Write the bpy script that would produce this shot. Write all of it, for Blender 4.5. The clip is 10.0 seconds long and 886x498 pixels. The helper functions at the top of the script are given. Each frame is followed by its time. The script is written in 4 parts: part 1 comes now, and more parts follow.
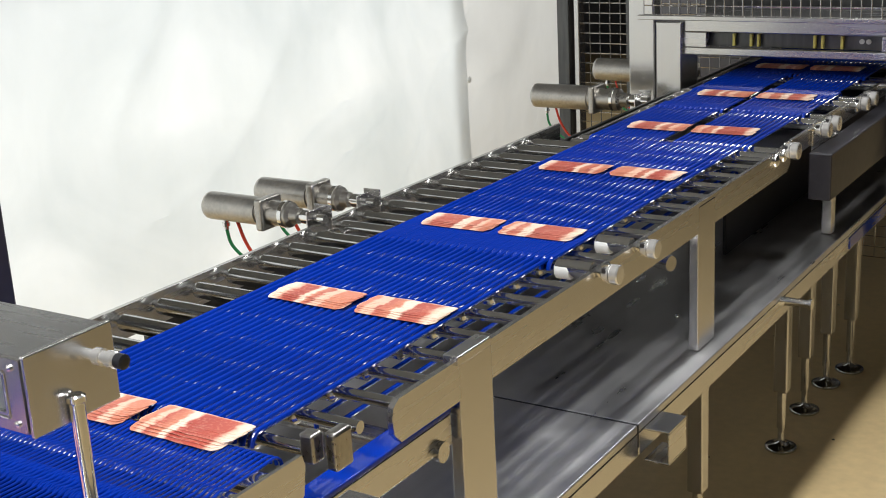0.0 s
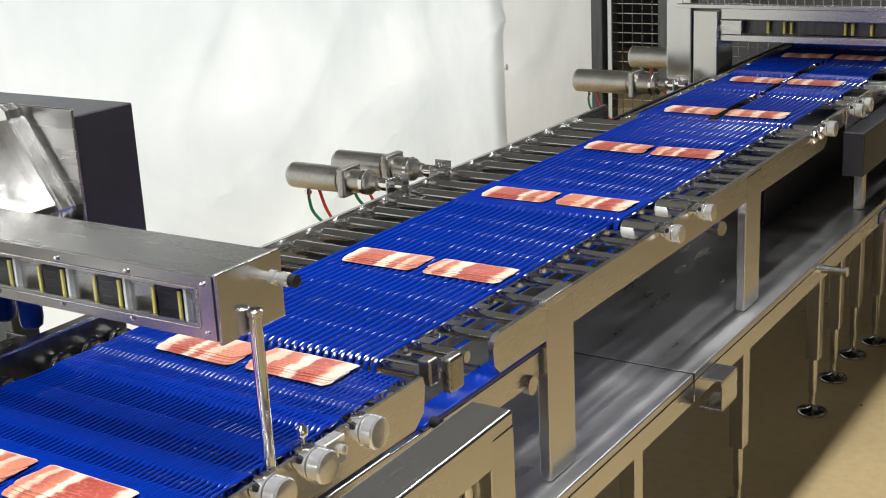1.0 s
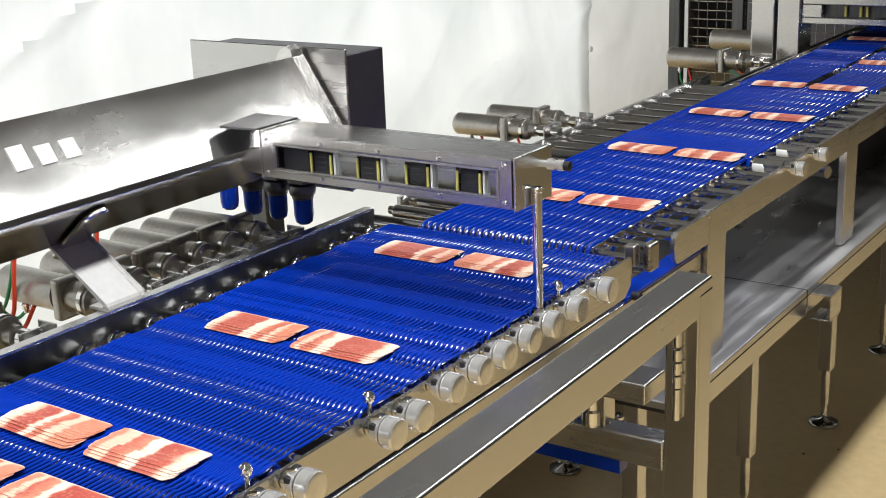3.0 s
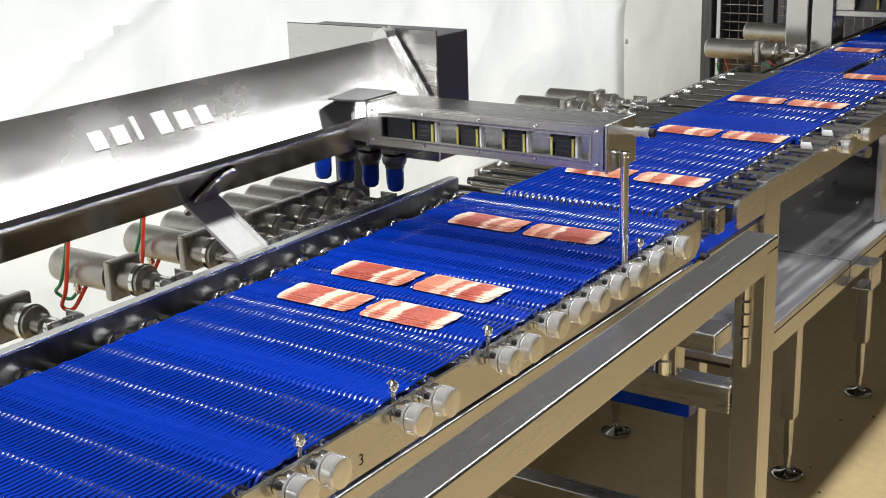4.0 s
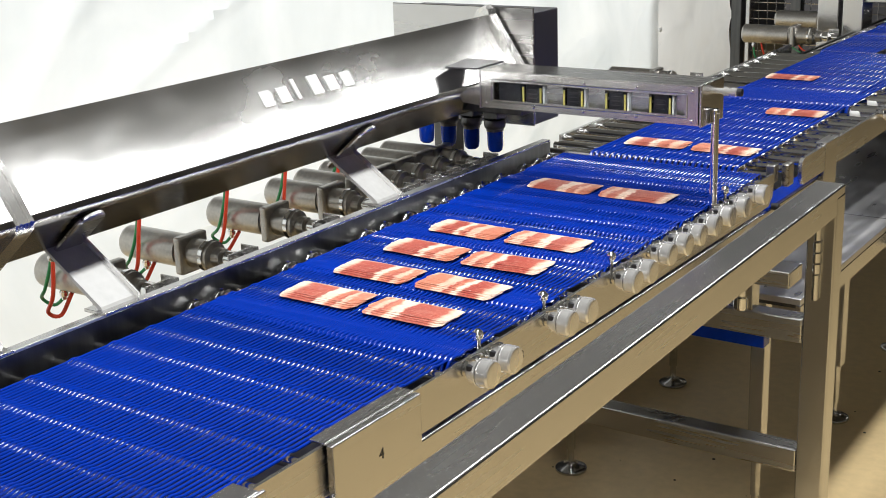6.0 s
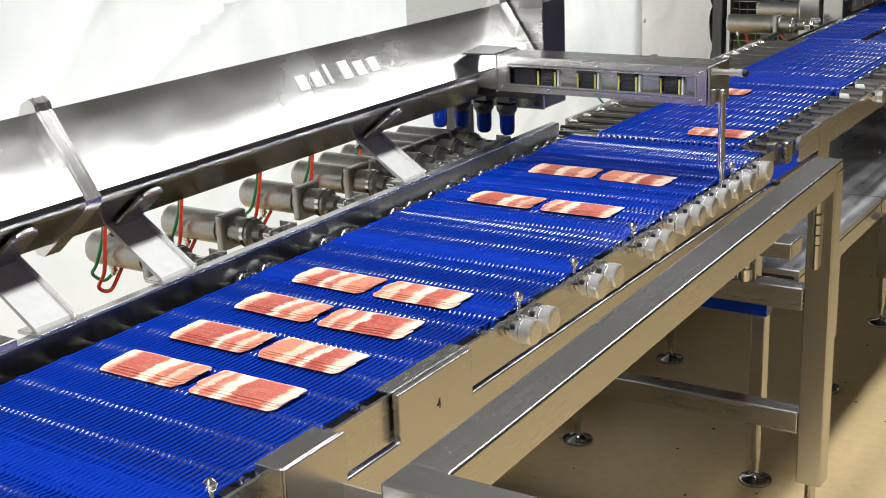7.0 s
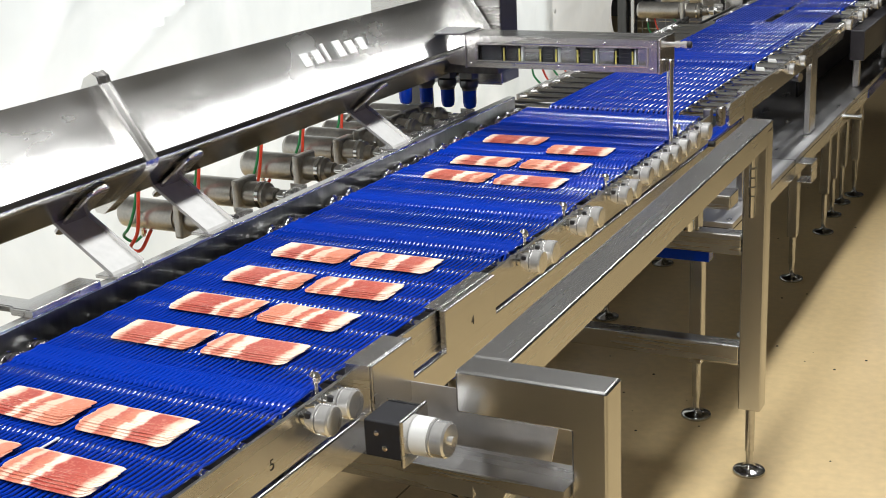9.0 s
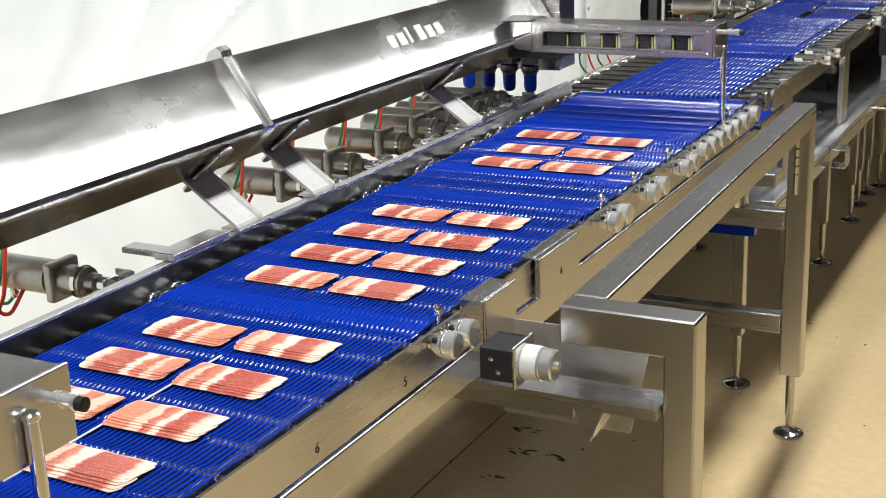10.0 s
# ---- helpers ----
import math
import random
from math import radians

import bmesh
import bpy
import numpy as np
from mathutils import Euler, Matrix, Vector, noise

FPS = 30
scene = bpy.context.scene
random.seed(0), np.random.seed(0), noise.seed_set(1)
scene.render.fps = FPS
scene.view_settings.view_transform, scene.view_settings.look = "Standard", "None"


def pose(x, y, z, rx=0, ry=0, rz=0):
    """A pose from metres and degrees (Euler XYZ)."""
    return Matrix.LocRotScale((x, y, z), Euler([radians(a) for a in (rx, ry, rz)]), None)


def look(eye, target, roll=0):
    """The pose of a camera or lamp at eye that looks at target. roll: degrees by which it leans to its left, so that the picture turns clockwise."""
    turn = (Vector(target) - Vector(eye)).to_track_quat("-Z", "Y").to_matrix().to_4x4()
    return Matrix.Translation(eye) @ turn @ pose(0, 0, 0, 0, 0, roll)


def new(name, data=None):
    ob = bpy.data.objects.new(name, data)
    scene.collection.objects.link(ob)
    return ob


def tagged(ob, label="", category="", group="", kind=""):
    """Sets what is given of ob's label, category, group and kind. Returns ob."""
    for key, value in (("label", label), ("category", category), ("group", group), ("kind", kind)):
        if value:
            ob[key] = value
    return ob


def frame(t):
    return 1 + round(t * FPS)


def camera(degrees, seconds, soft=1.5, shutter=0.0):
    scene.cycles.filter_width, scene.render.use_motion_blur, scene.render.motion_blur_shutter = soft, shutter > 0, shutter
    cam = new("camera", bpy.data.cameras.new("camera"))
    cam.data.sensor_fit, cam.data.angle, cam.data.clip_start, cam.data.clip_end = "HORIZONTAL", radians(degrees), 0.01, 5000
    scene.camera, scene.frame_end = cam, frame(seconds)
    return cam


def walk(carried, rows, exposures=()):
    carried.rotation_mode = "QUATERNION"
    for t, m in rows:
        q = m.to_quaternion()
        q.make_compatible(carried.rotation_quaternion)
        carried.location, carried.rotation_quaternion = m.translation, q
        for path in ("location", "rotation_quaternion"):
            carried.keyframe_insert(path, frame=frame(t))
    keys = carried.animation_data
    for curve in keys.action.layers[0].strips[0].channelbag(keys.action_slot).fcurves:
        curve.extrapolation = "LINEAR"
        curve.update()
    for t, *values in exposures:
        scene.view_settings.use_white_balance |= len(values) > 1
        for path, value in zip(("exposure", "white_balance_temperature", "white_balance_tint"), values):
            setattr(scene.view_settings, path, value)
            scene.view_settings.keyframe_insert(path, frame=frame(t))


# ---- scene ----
cam = camera(38.0, 10.0, soft=1.0)
PATH = [
    (0, (0.043, 1.042, 1.779), (-1.003, 2.646, 1.202), -3.1),
    (0.5, (0.044, 0.902, 1.783), (-1.005, 2.504, 1.203), -2.9),
    (1, (0.053, 0.753, 1.786), (-1.0, 2.35, 1.204), -2.9),
    (1.5, (0.054, 0.599, 1.788), (-1.003, 2.193, 1.204), -2.8),
    (2, (0.049, 0.422, 1.792), (-1.015, 2.011, 1.207), -2.3),
    (2.5, (0.058, 0.238, 1.794), (-1.011, 1.825, 1.211), -2.2),
    (4, (0.068, -0.243, 1.799), (-1.015, 1.333, 1.215), -1.8),
    (4.5, (0.072, -0.364, 1.797), (-1.017, 1.21, 1.214), -1.9),
    (5, (0.071, -0.475, 1.798), (-1.017, 1.098, 1.214), -1.9),
    (5.5, (0.076, -0.588, 1.799), (-1.01, 0.986, 1.215), -2.0),
    (7, (0.062, -0.893, 1.804), (-0.983, 0.707, 1.213), -2.4),
    (7.5, (0.054, -1.002, 1.805), (-0.936, 0.631, 1.211), -2.6),
    (8, (0.046, -1.104, 1.808), (-0.897, 0.556, 1.211), -2.7),
    (8.5, (0.041, -1.207, 1.811), (-0.87, 0.471, 1.214), -2.8),
    (9, (0.031, -1.331, 1.814), (-0.86, 0.357, 1.217), -2.8),
    (9.5, (0.019, -1.488, 1.818), (-0.862, 0.205, 1.221), -2.6),
    (10, (0.01, -1.664, 1.815), (-0.892, 0.02, 1.222), -2.3),
]
walk(cam, [(t, look(eye, target, roll)) for t, eye, target, roll in PATH])
EXPOSURE = 0.13
LAMPS = [(-0.85, -2.0, 98), (-0.85, 1.6, 98), (-0.85, 5.2, 54), (2.7, -1.5, 3), (2.7, 2.5, 3), (2.7, 6.5, 2)]

# ---------------------------------------------------------------- light
world = bpy.data.worlds.new("world")
scene.world = world
world.use_nodes = True
world.node_tree.nodes["Background"].inputs[0].default_value = (0.9, 0.95, 1.0, 1)
world.node_tree.nodes["Background"].inputs[1].default_value = 0.008
scene.view_settings.exposure = EXPOSURE


def ceiling_lamp(x, y, sx, sy, watts):
    data = bpy.data.lights.new("ceiling_lamp", "AREA")
    data.shape, data.size, data.size_y, data.energy = "RECTANGLE", sx, sy, watts
    data.color = (0.97, 0.985, 0.985)
    ob = new("ceiling_lamp", data)
    ob.matrix_world = pose(x, y, 3.55)
    return ob


for lx, ly, watts in LAMPS:
    ceiling_lamp(lx, ly, 0.24, 2.6, watts)


def backlight(y, watts):
    """Added unseen lamp that shines through the translucent curtain from behind."""
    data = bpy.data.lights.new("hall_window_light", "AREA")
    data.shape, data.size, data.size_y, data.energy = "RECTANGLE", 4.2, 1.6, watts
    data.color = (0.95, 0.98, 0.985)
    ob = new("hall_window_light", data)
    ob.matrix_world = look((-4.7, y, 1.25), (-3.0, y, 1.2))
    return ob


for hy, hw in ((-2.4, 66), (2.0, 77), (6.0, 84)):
    backlight(hy, hw)


# ---------------------------------------------------------------- materials
def material(name, base, rough=0.5, metal=0.0, grain=40.0, stretch=(1, 1, 1), vary=0.15, bump=0.0, patch=2.0, spec=0.5, dirt=None, coat=0.0, wave=0.0, spread=0.08):
    m = bpy.data.materials.new(name)
    m.use_nodes = True
    nt = m.node_tree
    n, l = nt.nodes, nt.links
    bsdf = n["Principled BSDF"]
    tc = n.new("ShaderNodeTexCoord")
    mp = n.new("ShaderNodeMapping")
    mp.inputs["Scale"].default_value = stretch
    l.new(tc.outputs["Object"], mp.inputs["Vector"])
    fine = n.new("ShaderNodeTexNoise")
    fine.inputs["Scale"].default_value = grain
    fine.inputs["Detail"].default_value = 5
    l.new(mp.outputs[0], fine.inputs["Vector"])
    big = n.new("ShaderNodeTexNoise")
    big.inputs["Scale"].default_value = patch
    big.inputs["Detail"].default_value = 4
    l.new(tc.outputs["Object"], big.inputs["Vector"])
    add = n.new("ShaderNodeMath")
    add.operation = "ADD"
    l.new(fine.outputs[0], add.inputs[0])
    l.new(big.outputs[0], add.inputs[1])
    ramp = n.new("ShaderNodeMapRange")
    ramp.inputs[1].default_value, ramp.inputs[2].default_value = 0.7, 1.3
    l.new(add.outputs[0], ramp.inputs[0])
    mix = n.new("ShaderNodeMix")
    mix.data_type = "RGBA"
    dark = dirt or tuple(c * (1 - vary) for c in base)
    mix.inputs[6].default_value = (*dark, 1)
    mix.inputs[7].default_value = (*[min(1, c * (1 + vary * 0.5)) for c in base], 1)
    l.new(ramp.outputs[0], mix.inputs[0])
    l.new(mix.outputs[2], bsdf.inputs["Base Color"])
    rr = n.new("ShaderNodeMapRange")
    rr.inputs[1].default_value, rr.inputs[2].default_value = 0.7, 1.3
    rr.inputs[3].default_value, rr.inputs[4].default_value = rough * (1 - spread), min(1, rough * (1 + spread))
    l.new(add.outputs[0], rr.inputs[0])
    l.new(rr.outputs[0], bsdf.inputs["Roughness"])
    bsdf.inputs["Metallic"].default_value = metal
    bsdf.inputs["Specular IOR Level"].default_value = spec
    bsdf.inputs["Coat Weight"].default_value = coat
    if bump:
        b = n.new("ShaderNodeBump")
        b.inputs["Strength"].default_value = bump
        b.inputs["Distance"].default_value = 0.002
        l.new(fine.outputs[0], b.inputs["Height"])
        l.new(b.outputs[0], bsdf.inputs["Normal"])
    if wave:
        # slow unevenness of rolled sheet
        b = n.new("ShaderNodeBump")
        b.inputs["Strength"].default_value = 1.0
        b.inputs["Distance"].default_value = wave
        l.new(big.outputs[0], b.inputs["Height"])
        l.new(b.outputs[0], bsdf.inputs["Normal"])
    return m


STEEL = material("brushed_steel", (0.62, 0.61, 0.60), 0.27, 1.0, 50, (1, 0.03, 1), 0.02, spread=0.035)
STEEL_X = material("cross_brushed_steel", (0.62, 0.61, 0.60), 0.27, 1.0, 50, (0.03, 1, 1), 0.02, spread=0.035)
STEEL_V = material("upright_steel", (0.60, 0.59, 0.58), 0.26, 1.0, 50, (1, 1, 0.03), 0.02, spread=0.035)
SHEET = material("polished_sheet", (0.80, 0.79, 0.77), 0.25, 1.0, 14, (1, 0.4, 1), 0.08, patch=4, wave=0.0035, spread=0.18)
# Same sheet as the cover; the nose's shade is put into a lower base colour.
NOSE = material("shaded_nose_steel", (0.46, 0.45, 0.44), 0.22, 1.0, 14, (1, 0.4, 1), 0.08, patch=6, spread=0.3)
TRAY = material("worn_tray_steel", (0.68, 0.67, 0.67), 0.37, 0.92, 30, (1, 0.03, 1), 0.14, 0.0, patch=7, spread=0.35)
CHROME = material("bright_chrome", (0.84, 0.84, 0.83), 0.14, 1.0, 40, (1, 1, 1), 0.08)
CAST = material("blasted_motor_steel", (0.44, 0.42, 0.39), 0.33, 1.0, 120, (1, 1, 1), 0.2, 0.05, patch=14, spread=0.2)
SATIN = material("satin_steel", (0.58, 0.58, 0.57), 0.5, 0.45, 60, (1, 1, 0.1), 0.12)
DULL = material("dull_bracket_steel", (0.50, 0.495, 0.48), 0.6, 0.3, 60, (1, 1, 0.1), 0.12)
ROLLER = material("roller_steel", (0.62, 0.62, 0.61), 0.16, 1.0, 60, (0.1, 1, 1), 0.15)
CAP = material("bright_turned_steel", (0.88, 0.87, 0.85), 0.19, 0.72, 80, (1, 1, 1), 0.10)
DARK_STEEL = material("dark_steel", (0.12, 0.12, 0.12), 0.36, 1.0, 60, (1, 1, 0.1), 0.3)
BLUE = material("blue_urethane", (0.002, 0.034, 0.38), 0.11, 0.0, 60, (1, 0.1, 1), 0.18, 0.0, spec=0.38)
BLACK = material("black_plastic", (0.018, 0.018, 0.022), 0.45, 0.0, 80, (1, 1, 1), 0.3)
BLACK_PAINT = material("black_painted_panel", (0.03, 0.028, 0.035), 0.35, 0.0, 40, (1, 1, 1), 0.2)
WHITE_PL = material("white_plastic", (0.8, 0.8, 0.78), 0.35, 0.0, 60, (1, 1, 1), 0.05)
YELLOW = material("yellow_plastic", (0.62, 0.53, 0.13), 0.4, 0.0, 60, (1, 1, 1), 0.1)
RED = material("red_cable", (0.62, 0.05, 0.02), 0.4, 0.0, 60, (1, 1, 1), 0.15)
GREEN = material("green_cable", (0.02, 0.22, 0.07), 0.4, 0.0, 60, (1, 1, 1), 0.15)
FOOT = material("polished_foot", (0.55, 0.54, 0.53), 0.16, 1.0, 60, (1, 1, 1), 0.2)
FLOOR = material("ochre_floor_coating", (0.72, 0.54, 0.285), 0.34, 0.0, 30, (1, 1, 1), 0.12, 0.05, patch=1.3, spec=0.4)
CURTAIN = material("white_tarpaulin", (0.86, 0.87, 0.87), 0.5, 0.0, 12, (1, 1, 0.4), 0.05, 0.0, patch=0.8)
CURTAIN_NODES = CURTAIN.node_tree
_t = CURTAIN_NODES.nodes.new("ShaderNodeBsdfTranslucent")
_t.inputs[0].default_value = (0.88, 0.90, 0.90, 1)
_m = CURTAIN_NODES.nodes.new("ShaderNodeMixShader")
_m.inputs[0].default_value = 0.5
_n = CURTAIN_NODES.nodes.new("ShaderNodeTexNoise")
_n.inputs["Scale"].default_value, _n.inputs["Detail"].default_value, _n.inputs["Distortion"].default_value = 1.6, 6, 1.2
_c = CURTAIN_NODES.nodes.new("ShaderNodeTexCoord")
CURTAIN_NODES.links.new(_c.outputs["Object"], _n.inputs["Vector"])
_r = CURTAIN_NODES.nodes.new("ShaderNodeMix")
_r.data_type = "RGBA"
_r.inputs[6].default_value, _r.inputs[7].default_value = (0.40, 0.45, 0.45, 1), (1.0, 1.0, 0.99, 1)
CURTAIN_NODES.links.new(_n.outputs[0], _r.inputs[0])
CURTAIN_NODES.links.new(_r.outputs[2], _t.inputs[0])
CURTAIN_NODES.links.new(CURTAIN_NODES.nodes["Principled BSDF"].outputs[0], _m.inputs[1])
CURTAIN_NODES.links.new(_t.outputs[0], _m.inputs[2])
CURTAIN_NODES.links.new(_m.outputs[0], CURTAIN_NODES.nodes["Material Output"].inputs[0])
GREY_CURTAIN = CURTAIN.copy()
for _k in GREY_CURTAIN.node_tree.nodes:
    if _k.type == "MIX" and _k.inputs[6].default_value[0] < 0.7:
        _k.inputs[6].default_value, _k.inputs[7].default_value = (0.40, 0.39, 0.37, 1), (0.74, 0.73, 0.70, 1)
WALL = material("plain_wall", (0.07, 0.07, 0.08), 0.7, 0.0, 10, (1, 1, 1), 0.1)
PALE_WALL = material("pale_wall", (0.16, 0.157, 0.15), 0.7, 0.0, 10, (1, 1, 1), 0.1)
CEIL = material("plain_ceiling", (0.15, 0.15, 0.145), 0.8, 0.0, 10, (1, 1, 1), 0.1)
DIRT = material("dark_dirt", (0.05, 0.04, 0.025), 0.7)
JOINT = material("brown_joint", (0.20, 0.14, 0.07), 0.6)
INK = material("black_ink", (0.02, 0.02, 0.02), 0.6)

GLASS = bpy.data.materials.new("clear_pane")
GLASS.use_nodes = True
_g = GLASS.node_tree.nodes["Principled BSDF"]
_g.inputs["Base Color"].default_value = (0.95, 0.97, 1, 1)
_g.inputs["Transmission Weight"].default_value = 1.0
_g.inputs["Roughness"].default_value = 0.05
_g.inputs["IOR"].default_value = 1.2


def bacon_material(bands, paler):
    """Raw bacon: bands of fat and lean along the slice, wavering a little from slice to slice."""
    m = bpy.data.materials.new("sliced_bacon")
    m.use_nodes = True
    n, l = m.node_tree.nodes, m.node_tree.links
    bsdf = n["Principled BSDF"]
    tc = n.new("ShaderNodeTexCoord")
    info = n.new("ShaderNodeObjectInfo")
    mul = n.new("ShaderNodeMath")
    mul.operation, mul.inputs[1].default_value = "MULTIPLY", 0.035
    l.new(info.outputs["Random"], mul.inputs[0])
    comb = n.new("ShaderNodeCombineXYZ")
    l.new(mul.outputs[0], comb.inputs[2])
    addv = n.new("ShaderNodeVectorMath")
    addv.operation = "ADD"
    l.new(tc.outputs["Object"], addv.inputs[0])
    l.new(comb.outputs[0], addv.inputs[1])
    waver = n.new("ShaderNodeTexNoise")
    waver.inputs["Scale"].default_value = 30
    waver.inputs["Detail"].default_value = 3
    l.new(addv.outputs[0], waver.inputs["Vector"])
    sep = n.new("ShaderNodeSeparateXYZ")
    l.new(tc.outputs["Object"], sep.inputs[0])
    off = n.new("ShaderNodeMath")
    off.operation, off.inputs[1].default_value, off.inputs[2].default_value = "MULTIPLY_ADD", 0.034, -0.017
    l.new(waver.outputs[0], off.inputs[0])
    pos = n.new("ShaderNodeMath")
    pos.operation = "ADD"
    l.new(sep.outputs[0], pos.inputs[0])
    l.new(off.outputs[0], pos.inputs[1])
    unit = n.new("ShaderNodeMapRange")
    unit.inputs[1].default_value, unit.inputs[2].default_value = -0.086, 0.086
    l.new(pos.outputs[0], unit.inputs[0])
    ramp = n.new("ShaderNodeValToRGB")
    cr = ramp.color_ramp

    def pale(c):
        return tuple(a + paler * 0.25 * (f - a) for a, f in zip(c, (0.80, 0.45, 0.34))) + (1,)

    fat, cream = (0.94, 0.74, 0.60, 1), (0.88, 0.56, 0.42, 1)
    lean, deep, salmon = pale((0.50, 0.095, 0.065)), pale((0.42, 0.060, 0.045)), pale((0.66, 0.23, 0.14))
    b, w, c, v = bands
    stops = [(0.0, fat), (0.07 + v, fat), (0.11 + v, cream), (0.15 + v, lean), (b - 0.10, deep), (b - w - 0.035, lean), (b - w, fat), (b + w, fat), (b + w + 0.03, salmon), (c - v - 0.03, lean), (c - v, cream), (c + v, cream), (c + v + 0.03, salmon), (0.97, salmon), (1.0, cream)]
    cr.elements[0].position, cr.elements[0].color = stops[0]
    cr.elements[1].position, cr.elements[1].color = stops[-1]
    for p, colour in stops[1:-1]:
        cr.elements.new(p).color = colour
    l.new(unit.outputs[0], ramp.inputs[0])
    fine = n.new("ShaderNodeTexNoise")
    fine.inputs["Scale"].default_value = 170
    fine.inputs["Detail"].default_value = 4
    l.new(addv.outputs[0], fine.inputs["Vector"])
    mr = n.new("ShaderNodeMapRange")
    mr.inputs[1].default_value, mr.inputs[2].default_value, mr.inputs[3].default_value, mr.inputs[4].default_value = 0.5, 0.72, 0.0, 0.45
    l.new(fine.outputs[0], mr.inputs[0])
    mix = n.new("ShaderNodeMix")
    mix.data_type = "RGBA"
    mix.inputs[7].default_value = (0.78, 0.40, 0.29, 1)
    l.new(mr.outputs[0], mix.inputs[0])
    l.new(ramp.outputs[0], mix.inputs[6])
    # a rind of fat along the edge of each slice
    rim = n.new("ShaderNodeMath")
    rim.operation, rim.inputs[1].default_value = "MULTIPLY_ADD", 0.003
    l.new(waver.outputs[0], rim.inputs[0])
    l.new(sep.outputs[1], rim.inputs[2])
    near = n.new("ShaderNodeMapRange")
    near.inputs[1].default_value, near.inputs[2].default_value, near.inputs[3].default_value, near.inputs[4].default_value = -0.0190, -0.0172, 0.25, 0.0
    l.new(rim.outputs[0], near.inputs[0])
    far = n.new("ShaderNodeMapRange")
    far.inputs[1].default_value, far.inputs[2].default_value, far.inputs[4].default_value = 0.0180, 0.0205, 0.8
    l.new(rim.outputs[0], far.inputs[0])
    both = n.new("ShaderNodeMath")
    both.operation = "MAXIMUM"
    l.new(near.outputs[0], both.inputs[0])
    l.new(far.outputs[0], both.inputs[1])
    mix2 = n.new("ShaderNodeMix")
    mix2.data_type = "RGBA"
    mix2.inputs[7].default_value = (0.92, 0.66, 0.52, 1)
    l.new(both.outputs[0], mix2.inputs[0])
    l.new(mix.outputs[2], mix2.inputs[6])
    l.new(mix2.outputs[2], bsdf.inputs["Base Color"])
    bsdf.inputs["Roughness"].default_value = 0.38
    bm_node = n.new("ShaderNodeBump")
    bm_node.inputs["Strength"].default_value, bm_node.inputs["Distance"].default_value = 0.3, 0.001
    l.new(fine.outputs[0], bm_node.inputs["Height"])
    l.new(bm_node.outputs[0], bsdf.inputs["Normal"])
    return m


# place and half width of the wide fat band and of the second, paler one
CUTS = (((0.56, 0.035, 0.80, 0.03), 0.1), ((0.50, 0.06, 0.84, 0.05), 0.25), ((0.62, 0.03, 0.86, 0.02), 0.0), ((0.46, 0.04, 0.72, 0.03), 0.3), ((0.58, 0.07, 0.82, 0.02), 0.15), ((0.43, 0.025, 0.66, 0.05), 0.05), ((0.65, 0.05, 0.88, 0.02), 0.35), ((0.52, 0.02, 0.70, 0.02), 0.0))
BACON = [bacon_material(bands, p) for bands, p in CUTS]


# ---------------------------------------------------------------- mesh helpers
def box(bm, x0, x1, y0, y1, z0, z1, bevel=0.002):
    made = bmesh.ops.create_cube(bm, size=1, matrix=Matrix.Translation(((x0 + x1) / 2, (y0 + y1) / 2, (z0 + z1) / 2)) @ Matrix.Diagonal((x1 - x0, y1 - y0, z1 - z0, 1)))
    if bevel:
        edges = {e for v in made["verts"] for e in v.link_edges}
        bmesh.ops.bevel(bm, geom=list(edges), offset=bevel, segments=3, affect="EDGES", profile=0.5)
    return bm


def rod(bm, a, b, r, seg=16, r2=None):
    a, b = Vector(a), Vector(b)
    d = b - a
    m = Matrix.Translation((a + b) / 2) @ d.to_track_quat("Z", "Y").to_matrix().to_4x4()
    bmesh.ops.create_cone(bm, cap_ends=True, segments=seg, radius1=r, radius2=r if r2 is None else r2, depth=d.length, matrix=m)
    return bm


def turned(bm, a, axis, profile, seg=20):
    """A turned body: profile of (distance along the axis, radius)."""
    a, axis = Vector(a), Vector(axis).normalized()
    q = axis.to_track_quat("Z", "Y").to_matrix()
    rings = []
    for d, r in profile:
        rings.append([bm.verts.new(a + q @ Vector((r * math.cos(k * math.tau / seg), r * math.sin(k * math.tau / seg), d))) for k in range(seg)])
    for r0, r1 in zip(rings, rings[1:]):
        for k in range(seg):
            bm.faces.new((r0[k], r0[(k + 1) % seg], r1[(k + 1) % seg], r1[k]))
    bm.faces.new(rings[0][::-1])
    bm.faces.new(rings[-1])
    return bm


def prism(bm, outline, axis, a, b):
    """A plate: outline in the two other axes, from a to b along axis 'x', 'y' or 'z'."""
    def put(u, v, w):
        return {"x": (w, u, v), "y": (u, w, v), "z": (u, v, w)}[axis]
    lo = [bm.verts.new(put(u, v, a)) for u, v in outline]
    hi = [bm.verts.new(put(u, v, b)) for u, v in outline]
    n = len(outline)
    bm.faces.new(lo)
    bm.faces.new(hi[::-1])
    for k in range(n):
        bm.faces.new((lo[k], hi[k], hi[(k + 1) % n], lo[(k + 1) % n]))
    bmesh.ops.recalc_face_normals(bm, faces=bm.faces)
    return bm


